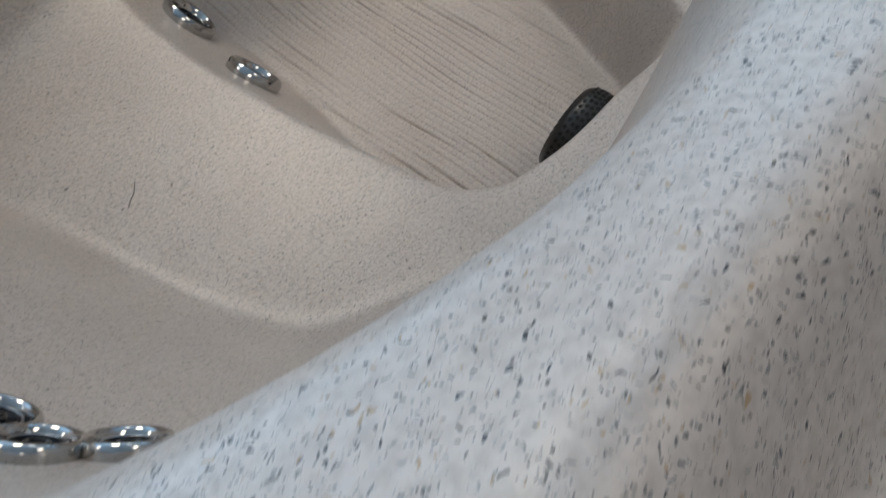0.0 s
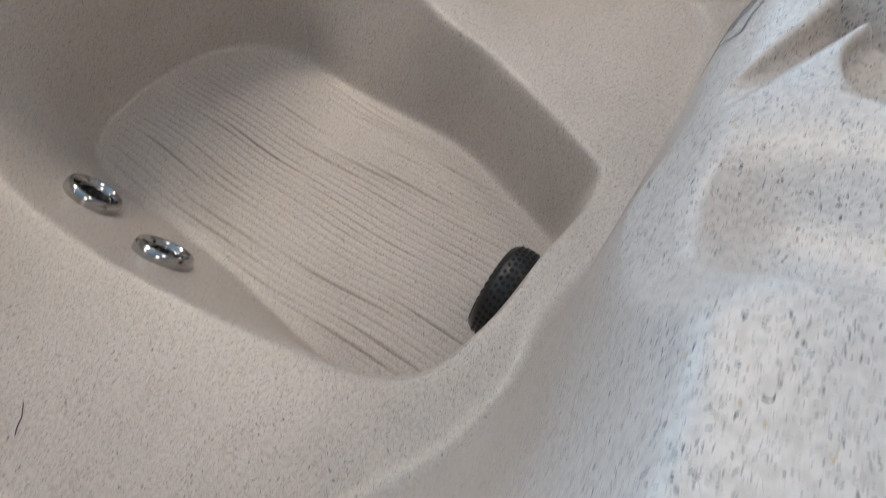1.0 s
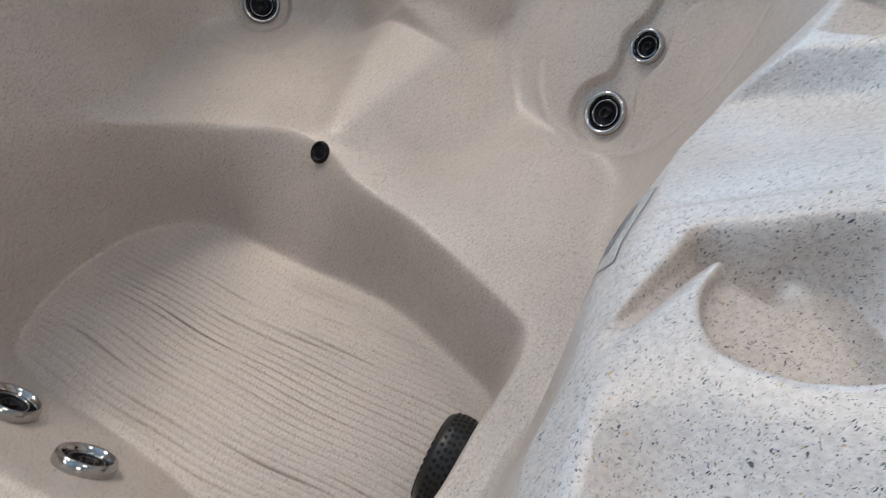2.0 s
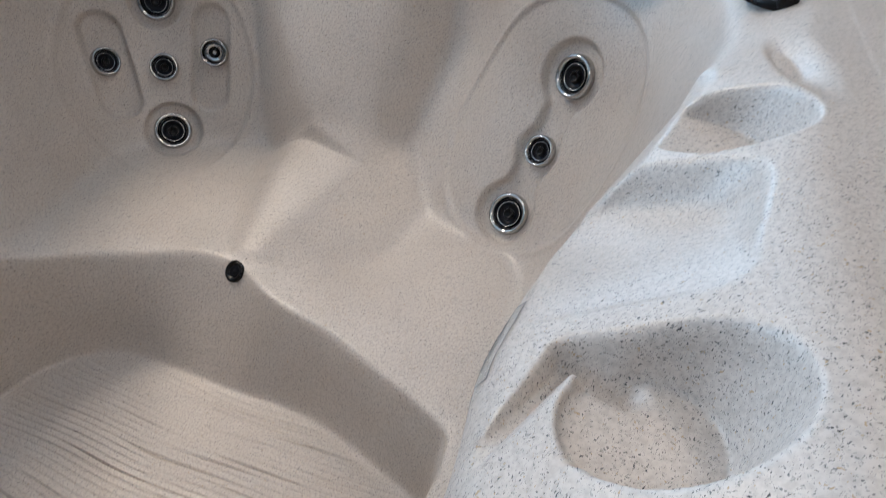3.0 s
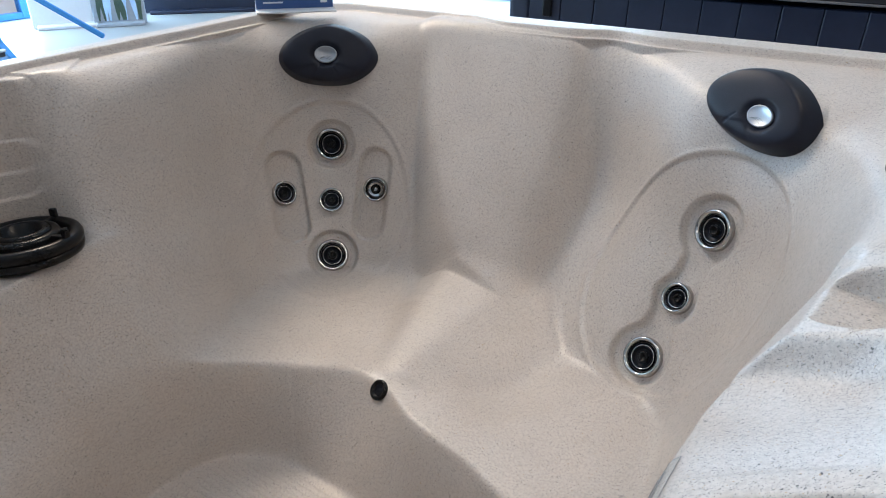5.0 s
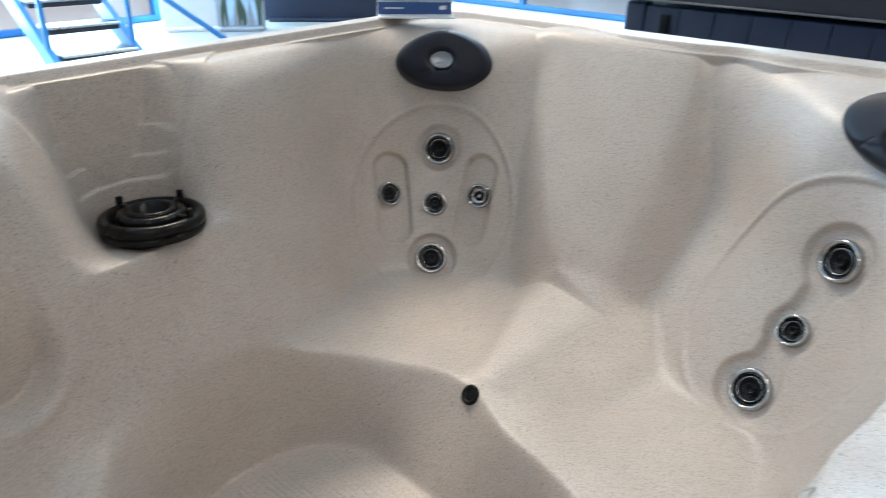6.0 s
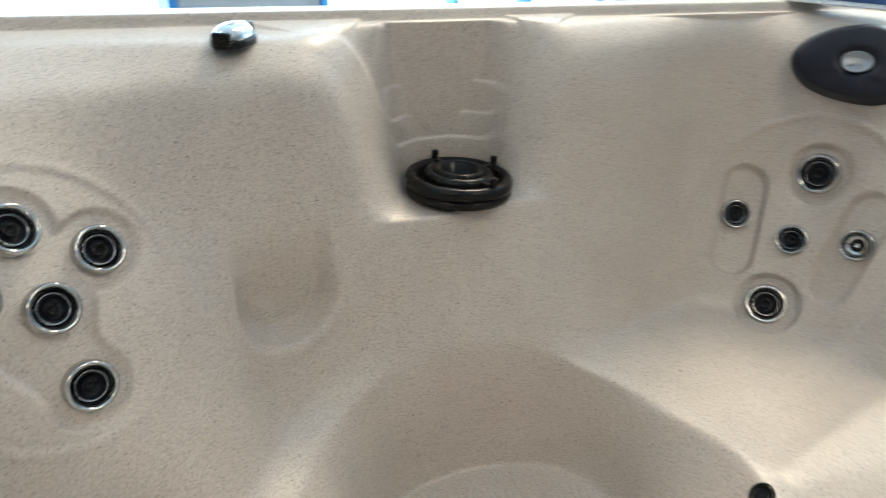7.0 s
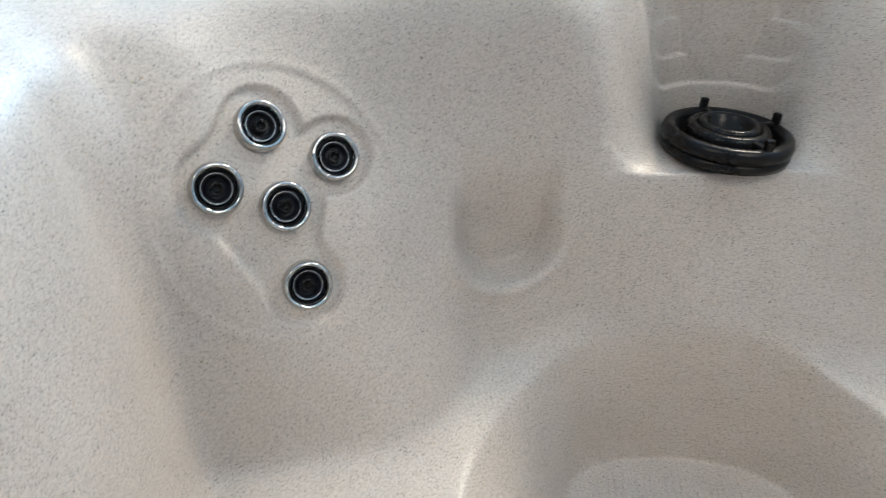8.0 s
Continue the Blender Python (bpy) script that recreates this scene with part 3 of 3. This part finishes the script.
def strainer():
    """The perforated black suction cover low on the bar's wall."""
    at, n = on_shell((-.162, -.378, .15))
    ob = part("suction_cover", lathe("suction_cover", [(.069, 0), (.071, .012), (.069, .029), (.063, .038), (.050, .041), (0, .042)], GRILLE, 48), tub,
              "round black perforated suction cover", facing(at + np.array((0, .001, .010)), (0.0, .99, .10)))
    bm = bmesh.new()
    for ring, count, h in ((.0700, 40, .006), (.0706, 40, .013), (.0700, 40, .020), (.0688, 38, .027)):
        for i in range(count):
            a = 2 * math.pi * (i + 0.5 * (h > .01)) / count
            bmesh.ops.create_cone(bm, cap_ends=True, segments=6, radius1=.0032, radius2=.0032, depth=.0012,
                                  matrix=Matrix.Translation((ring * math.cos(a), ring * math.sin(a), h)) @ Euler((0, math.pi / 2, a)).to_matrix().to_4x4())
    for r in (.012, .024, .036, .047, .056):
        for i in range(int(r * 2 * math.pi / .011)):
            a = 2 * math.pi * i / int(r * 2 * math.pi / .011)
            bmesh.ops.create_cone(bm, cap_ends=True, segments=6, radius1=.0035, radius2=.0035, depth=.0010,
                                  matrix=Matrix.Translation((r * math.cos(a), r * math.sin(a), .0418 if r < .05 else .0400)))
    part("perforation", (bm, material("hole_shadow", (.003, .003, .003), .8)), ob)


strainer()


# ---- diverter knobs on the rim
def knob(at, turn):
    n, rows = 40, 12
    verts, faces = [], []
    for k in range(rows + 1):
        s = k / rows
        w = math.cos(s * math.pi / 2) ** 0.62 if s < 1 else 0
        h = .008 + .019 * math.sin(s * math.pi / 2)
        for i in range(n):
            a = 2 * math.pi * i / n
            verts.append((.043 * w * math.cos(a), .026 * w * math.sin(a) * (1 - .12 * math.cos(a) ** 2), h))
    for k in range(rows):
        for i in range(n):
            j = (i + 1) % n
            faces.append((k * n + i, k * n + j, (k + 1) * n + j, (k + 1) * n + i))
    ob = part("diverter_knob", mesh_from("diverter_knob", verts, faces, GREY_CHROME), tub, "oval satin-grey diverter knob with black ends", pose(*at, 0, 0, turn))
    part("base", lathe("base", [(.046, 0), (.0465, .006), (.045, .010), (.042, .011)], BLACK, 40, .62), ob)
    for sx in (-1, 1):
        part("end_grip", (box(.012, .026, .018, (sx * .0415, 0, .013), .005, 3), BLACK), ob)
    for dx in (-.008, 0, .008):
        part("mark", lathe("mark", [(.0036, .0264), (.0036, .0275), (.0026, .0282), (0, .0282)], SILVER, 16, .7), ob, m=pose(dx, 0, 0))
    return ob


knob((.36, -.672, .828), 28)
knob((-.425, .618, .842), 62)


# ---- label on the wall's edge
def label():
    """A thin sticker that follows the bar's rounded edge."""
    at, n = on_shell((-.212, -.482, .712))
    m = facing(at, n)

    def sheet(name, u0, u1, v0, v1, rise, mat, parent=None, text=""):
        nu, nv = max(2, int((u1 - u0) / .006)), max(2, int((v1 - v0) / .006))
        verts = []
        for i in range(nu + 1):
            for k in range(nv + 1):
                p = m @ Vector((u0 + (u1 - u0) * i / nu, v0 + (v1 - v0) * k / nv, 0))
                near = ((grid - np.array(p)) ** 2).sum(-1)
                a = np.unravel_index(near.argmin(), near.shape)
                p = np.array(p) + np.dot(grid[a] - np.array(p), normal[a]) * normal[a]
                verts.append(p + rise * normal[a])
        faces = [(i * (nv + 1) + k, (i + 1) * (nv + 1) + k, (i + 1) * (nv + 1) + k + 1, i * (nv + 1) + k + 1) for i in range(nu) for k in range(nv)]
        return part(name, mesh_from(name, verts, faces, mat), parent, text)

    ob = sheet("warning_label", -.045, .045, -.030, .022, .0006, FILM, tub, "clear sticker with small grey print")
    for k in range(5):
        sheet("print_bar", -.030, .030 - .012 * (k % 3 == 2), -.016 + k * .0055, -.0135 + k * .0055, .0009, INK, ob)
    for u0, u1, v0, v1 in ((-.045, .045, .0208, .022), (-.045, .045, -.030, -.0288), (-.045, -.0438, -.030, .022), (.0438, .045, -.030, .022)):
        sheet("border", u0, u1, v0, v1, .0009, INK, ob)


label()


# ---------------------------------------------------------------- headrest pillows
def headrest(p, n, spin, size=1.0, badge_at=(0, -.008), lift=.025, mirror=1):
    at, _ = on_shell(p)
    n = np.array(n) / np.linalg.norm(n)
    ob = thing("headrest_pillow", "charcoal moulded headrest pillow with a silver badge", "pillow", facing(at + lift * n, n, spin=spin) @ Matrix.Scale(size, 4), "headrest pillows")
    seg, rows = 112, 40
    verts, faces = [], []
    for k in range(rows + 1):
        s = k / rows
        for i in range(seg):
            a = 2 * math.pi * i / seg
            ca, sa = math.cos(a), math.sin(a)
            tall, power = (.655, 1.72) if sa > 0 else (.51, 2.1)
            out = .142 * (abs(ca) ** power + abs(sa / tall) ** power) ** (-1 / power) * (1 + .02 * mirror * ca)
            r = out * s
            x, y = r * ca, r * sa - .010
            # a slightly crowned plateau with a broad bevel, narrow along the foot
            rim = .80 + .10 * max(0, -sa)
            fall = min(max((s - rim) / (1 - rim), 0), 1)
            h = .036 - .006 * s * s - .030 * fall ** 1.5
            dip = math.hypot(x - badge_at[0], (y - badge_at[1]) / .8)
            h -= .012 * math.exp(-(dip / .036) ** 6)
            # the upper field stands proud of the lower one
            step = y - badge_at[1] + .016 + .30 * abs(x - badge_at[0])
            h += .0026 / (1 + math.exp(-max(-30, min(30, step / .0016)))) * (1 - fall)
            for crease in (4.15, 5.25):
                off = math.atan2(math.sin(a - crease), math.cos(a - crease)) * r
                h -= .0014 * math.exp(-(off / .0022) ** 2) * (1 if .35 < s < .85 else 0)
            verts.append((x, y, h - .006 - .018 * s ** 8))
    for k in range(rows):
        for i in range(seg):
            j = (i + 1) % seg
            faces.append((k * seg + i, (k + 1) * seg + i, (k + 1) * seg + j, k * seg + j))
    part("cushion", mesh_from("cushion", verts, faces, PILLOW), ob)
    badge = part("badge", lathe("badge", [(.0300, .022), (.0300, .0275), (.0275, .029), (.026, .0282), (0, .0282)], SILVER, 40, .74), ob, "oval silver badge", pose(*badge_at, 0))
    for k in range(3):
        bm = bmesh.new()
        pts = [(-.016 + .0038 * i, -.012 + .0018 * i * (1 + .35 * k) - .0003 * i * i, 0) for i in range(9)]
        for a, b in zip(pts[:-1], pts[1:]):
            mid, ln = ((a[0] + b[0]) / 2, (a[1] + b[1]) / 2, .0285), math.dist(a, b)
            bmesh.ops.create_cube(bm, size=1, matrix=Matrix.Translation(mid) @ Euler((0, 0, math.atan2(b[1] - a[1], b[0] - a[0]))).to_matrix().to_4x4() @ Matrix.Diagonal((ln, .0008, .0006, 1)))
        part("swoosh", (bm, INK), badge)
    return ob


headrest((0.743, 0.556, 0.772), (-.80, -.47, .40), 0, 0.92)
headrest((0.711, -0.472, 0.792), (-.78, .46, .45), -10, 0.86, (.034, -.019), .034)


# ---------------------------------------------------------------- skimmer filter
def filter_unit():
    ob = thing("skimmer_filter", "round black skimmer filter standing on the niche's ledge", "filter", pose(NICHE[0], NICHE[1] - .004, SHELF + .002, -3, 2, 0) @ Matrix.Diagonal((.96, .96, .80, 1)))
    part("base_ring", lathe("base_ring", [(.085, 0), (.094, .002), (.096, .012), (.094, .018), (.090, .020), (.088, .016), (.088, .012)], BLACK, 56), ob)
    part("rim", lathe("rim", [(.089, .018), (.096, .021), (.097, .032), (.094, .042), (.088, .046), (.080, .044), (.076, .036), (.074, .020), (0, .018)], BLACK, 56), ob)
    part("collar", lathe("collar", [(.062, .018), (.062, .042), (.059, .049), (.052, .052), (.048, .050), (.047, .044), (.046, .030)], BLACK, 48), ob)
    part("throat", lathe("throat", [(.046, .02), (.046, .050), (.043, .056), (.038, .057), (.034, .054), (.033, .022), (0, .02)], BLACK, 44), ob)
    for k, a in enumerate((100, 20, 290)):
        rib = part("rib", (box(.040, .010, .012, (.068, 0, .042), .003, 2), BLACK), ob, m=pose(0, 0, 0, 0, 0, a))
        part("latch", (box(.010, .013, .030, (.086, 0, .050), .004, 3), BLACK), rib)


filter_unit()


# ---------------------------------------------------------------- information card on the rim
def info_card():
    ob = thing("information_card", "white and blue printed card standing on the tub's rim", "sign",
               pose(.80, .70, RIM + .001, 0, 0, -44))
    part("foot", (box(.20, .07, .004, (0, -.018, .002), .001, 1), CARD), ob)
    part("card", (box(.20, .003, .27, (0, 0, .137), .0008, 1), CARD), ob)
    part("footer_band", (box(.196, .001, .030, (0, -.0022, .020)), CARD_BLUE), ob)
    part("picture", (box(.196, .001, .10, (0, -.0022, .088)), CARD_SKY), ob)
    part("logo", (box(.018, .001, .010, (.075, -.0032, .022), .0003, 1), CARD), ob)
    part("print_bar", (box(.05, .001, .004, (-.055, -.0032, .020)), CARD), ob)
    for k in range(5):
        part("print_bar", (box(.11 - .02 * (k % 2), .001, .004, (-.03, -.0024, .155 + k * .014)), INK), ob)


info_card()


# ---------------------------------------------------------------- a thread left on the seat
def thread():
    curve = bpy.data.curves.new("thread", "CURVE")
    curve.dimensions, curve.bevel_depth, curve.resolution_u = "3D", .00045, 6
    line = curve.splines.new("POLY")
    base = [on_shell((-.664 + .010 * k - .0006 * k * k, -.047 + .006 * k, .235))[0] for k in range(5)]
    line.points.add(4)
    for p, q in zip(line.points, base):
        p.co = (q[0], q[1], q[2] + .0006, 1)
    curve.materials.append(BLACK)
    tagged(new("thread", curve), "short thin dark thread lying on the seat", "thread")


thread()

# ---------------------------------------------------------------- showroom
def slab(name, sx, sy, sz, at, mat, label="", category="", m=None, bevel=0.0):
    me_bm = box(sx, sy, sz, at, bevel)
    ob = part(name, (me_bm, mat), None, label)
    return tagged(ob, label, category, kind="structure")


mx, my = (WEST + EAST) / 2, (SOUTH + NORTH) / 2
slab("floor", EAST - WEST + .6, NORTH - SOUTH + .6, .2, (mx, my, -.1), FLOORING, "pale tiled showroom floor", "floor")
slab("ceiling", EAST - WEST + .6, NORTH - SOUTH + .6, .2, (mx, my, CEILING + .1), WHITE, "white showroom ceiling", "ceiling")
# south and west walls are unseen, added dark to hold back bounced light
slab("wall_south", EAST - WEST + .6, .2, CEILING, (mx, SOUTH - .1, CEILING / 2), LOW_BOUNCE, "unseen wall, darkened to cut bounced light", "wall")
slab("wall_west", .2, NORTH - SOUTH, CEILING, (WEST - .1, my, CEILING / 2), LOW_BOUNCE, "unseen wall, darkened to cut bounced light", "wall")
slab("wall_east", .2, E0 - SOUTH, CEILING, (EAST + .1, (E0 + SOUTH) / 2, CEILING / 2), WHITE, "plain white wall beside a tall window", "wall")
slab("wall_east", .2, NORTH - E1, CEILING, (EAST + .1, (E1 + NORTH) / 2, CEILING / 2), WHITE, "plain white wall beside a tall window", "wall")
slab("wall_east", .2, E1 - E0, CEILING - WT, (EAST + .1, (E0 + E1) / 2, (CEILING + WT) / 2), WHITE, "plain white wall over a tall window", "wall")
# the shop front's wall: glazed from W0 to W1
slab("wall_north", W0 - WEST, .2, CEILING, ((W0 + WEST) / 2, NORTH + .1, CEILING / 2), WHITE, "white wall beside the shop front", "wall")
slab("wall_north", EAST - W1, .2, CEILING, ((W1 + EAST) / 2, NORTH + .1, CEILING / 2), WHITE, "white wall beside the shop front", "wall")
slab("wall_north", W1 - W0, .2, CEILING - WT, ((W0 + W1) / 2, NORTH + .1, (CEILING + WT) / 2), WHITE, "white wall over the shop front", "wall")
slab("ground", 160, 160, .1, (0, 0, -.26), FLOORING, "pale paving outside", "ground")

win = thing("window_1", "tall shop front glazing in bright blue steel frames", "window", kind="structure")
for k in range(5):
    x = W0 + (W1 - W0) * k / 4
    part("window_frame", (box(.07, .09, WT, (x, NORTH + .1, WT / 2), .006, 1), BLUE), win)
    if k < 4:
        w = (W1 - W0) / 4
        pane = part("pane", (box(w - .07, .008, WT - .12, (x + w / 2, NORTH + .1, WT / 2)), GLASS), win)
        pane.visible_shadow = False
for z in (.03, WT - .03):
    part("window_frame", (box(W1 - W0, .08, .06, ((W0 + W1) / 2, NORTH + .1, z), .006, 1), BLUE), win)


win = thing("window_2", "tall window in bright blue steel frames", "window", kind="structure")
for k in range(4):
    y = E0 + (E1 - E0) * k / 3
    part("window_frame", (box(.09, .07, WT, (EAST + .1, y, WT / 2), .006, 1), BLUE), win)
    if k < 3:
        w = (E1 - E0) / 3
        pane = part("pane", (box(.008, w - .07, WT - .12, (EAST + .1, y + w / 2, WT / 2)), GLASS), win)
        pane.visible_shadow = False
for z in (.03, WT - .03):
    part("window_frame", (box(.08, E1 - E0, .06, (EAST + .1, (E0 + E1) / 2, z), .006, 1), BLUE), win)


# fixtures drawn for the main lamp and the four added fill lamps
def light_panel(x, y):
    ob = thing("ceiling_light", "unseen flush white ceiling panel of the key and added fill lighting", "ceiling light", pose(x, y, CEILING), "ceiling light panels")
    for sx, sy, px, py in ((.88, .03, 0, .425), (.88, .03, 0, -.425), (.03, .82, .425, 0), (.03, .82, -.425, 0)):
        part("frame", (box(sx, sy, .03, (px, py, -.015), .004, 1), WHITE), ob)
    part("diffuser", (box(.82, .82, .012, (0, 0, -.008)), GLOW), ob)
    for k in (-.205, 0, .205):
        part("louvre", (box(.82, .006, .02, (0, k, -.024)), WHITE), ob)
        part("louvre", (box(.006, .82, .018, (k, 0, -.023)), WHITE), ob)


for lx, ly, _ in KEY_FILL_PANELS:
    light_panel(lx, ly)


def neighbour():
    """Another tub beside the far end, closed with its vinyl cover."""
    ob = thing("covered_hot_tub", "dark navy panelled hot tub closed with a dark vinyl cover", "hot tub", pose(3.20, -.60, 0, 0, 0, 2) @ Matrix.Diagonal((1, 1, 1.10, 1)))
    sx, sy = 2.05, 2.6
    part("base", (box(sx - .05, sy - .05, .06, (0, 0, .03), .01, 1), COVER), ob)
    n = 18
    for i in range(n):
        w = (sy - .16) / n
        part("board", (box(.02, w - .002, .66, (-sx / 2, -sy / 2 + .08 + w * (i + .5), .39), .003, 1), NAVY), ob)
        part("board", (box((sx - .16) / n - .002, .02, .66, (-sx / 2 + .08 + (sx - .16) / n * (i + .5), sy / 2, .39), .003, 1), NAVY), ob)
    for px, py in ((-1, 1), (-1, -1), (1, 1)):
        part("corner_post", (box(.09, .09, .68, (px * (sx / 2 - .035), py * (sy / 2 - .035), .39), .02, 3), NAVY), ob)
    part("body", (box(sx - .04, sy - .04, .66, (0, 0, .39), .01, 1), NAVY), ob)
    cover = part("cover", (box(sx + .06, sy + .06, .10, (0, 0, .785), .025, 4), COVER), ob, "dark vinyl insulated cover")
    part("welt", (box(sx + .064, sy + .064, .008, (0, 0, .742), .003, 2), SEAM), cover)
    part("fold", (box(.05, sy + .04, .012, (0, 0, .838), .004, 2), SEAM), cover)
    clip = part("clip", (box(.02, .04, .07, (-sx / 2 - .012, sy / 2 - .16, .66), .006, 2), BLACK), ob)


neighbour()


def staircase():
    """Open blue steel stair with dark treads and bright nosings, climbing towards the shop front."""
    ob = thing("steel_staircase", "blue steel open staircase with dark treads", "staircase", pose(1.86, 4.62, 0, 0, 0, -96))
    for k in range(5):
        t = part("tread", (box(.30, .52, .04, (-k * .25, 0, .10 + k * .155), .005, 1), TREAD), ob)
        part("nosing", (box(.035, .53, .02, (-k * .25 + .145, 0, .123 + k * .155), .004, 1), ALU), t)
    rise = math.degrees(math.atan2(.155, .25))
    for sy in (-.30, .30):
        part("stringer", (box(1.5, .05, .15, (0, 0, 0), .006, 1, pose(-.48, sy, .38, 0, rise, 0)), BLUE), ob)
        part("handrail", (box(1.5, .04, .04, (0, 0, 0), .012, 2, pose(-.48, sy, 1.30, 0, rise, 0)), BLUE), ob)
        for k in (0, 2, 4):
            part("post", (box(.035, .035, .95, (-k * .25, sy, .58 + k * .155), .006, 1), BLUE), ob)
    # a brace to the floor beside the flight
    part("brace", (box(.9, .04, .04, (0, 0, 0), .008, 1, pose(.10, .62, .40, 0, 38, 70)), BLUE), ob)


staircase()


def display_board(name, label, at, turn, w, h, mat, extra=None):
    ob = thing(name, label, "display", pose(*at, 0, 0, turn))
    part("panel", (box(w, .06, h, (0, 0, h / 2), .006, 1), mat), ob)
    part("foot", (box(w * .9, .30, .03, (0, 0, .015), .006, 1), mat), ob)
    if extra:
        extra(ob, w, h)
    return ob


def fronds(ob, w, h):
    rnd = random.Random(5)
    for k in range(14):
        bm = bmesh.new()
        x0, ln, lean = rnd.uniform(-w / 2.4, w / 2.4), rnd.uniform(.3, .8), rnd.uniform(-.35, .35)
        left, right = [], []
        for i in range(7):
            s = i / 6
            wd = .022 * math.sin(math.pi * min(1, s * .92 + .08)) + .001
            x, z = x0 + lean * ln * s * s, .04 + ln * s
            left.append(bm.verts.new((x - wd, -.034 - .001 * k / 4, z)))
            right.append(bm.verts.new((x + wd, -.034 - .001 * k / 4, z)))
        for i in range(6):
            bm.faces.new((left[i], right[i], right[i + 1], left[i + 1]))
        part("printed_leaf", (bm, LEAF if k % 3 else CARD_SKY), ob)


display_board("poster_stand", "pale grey poster stand printed with green fronds", (3.67, 5.25, 0), -38, .45, 1.9, GREY, fronds)
display_board("partition_panel", "white free-standing partition panel", (3.36, 5.55, 0), -30, .60, 2.0, WHITE)
display_board("display_cabinet", "tall dark blue display panel", (4.75, 5.05, 0), -45, 1.55, 2.1, NAVY)


def grey_unit():
    ob = thing("display_counter", "grey display counter in a blue frame, before the shop front", "counter", pose(.02, 5.0, 0, 0, 0, 8))
    part("body", (box(1.0, .5, .62, (0, 0, .37), .01, 1), GREY), ob)
    part("top", (box(1.06, .56, .03, (0, 0, .70), .006, 1), TREAD), ob)
    for sx in (-.53, .53):
        part("post", (box(.06, .56, .74, (sx, 0, .37), .006, 1), BLUE), ob)


grey_unit()
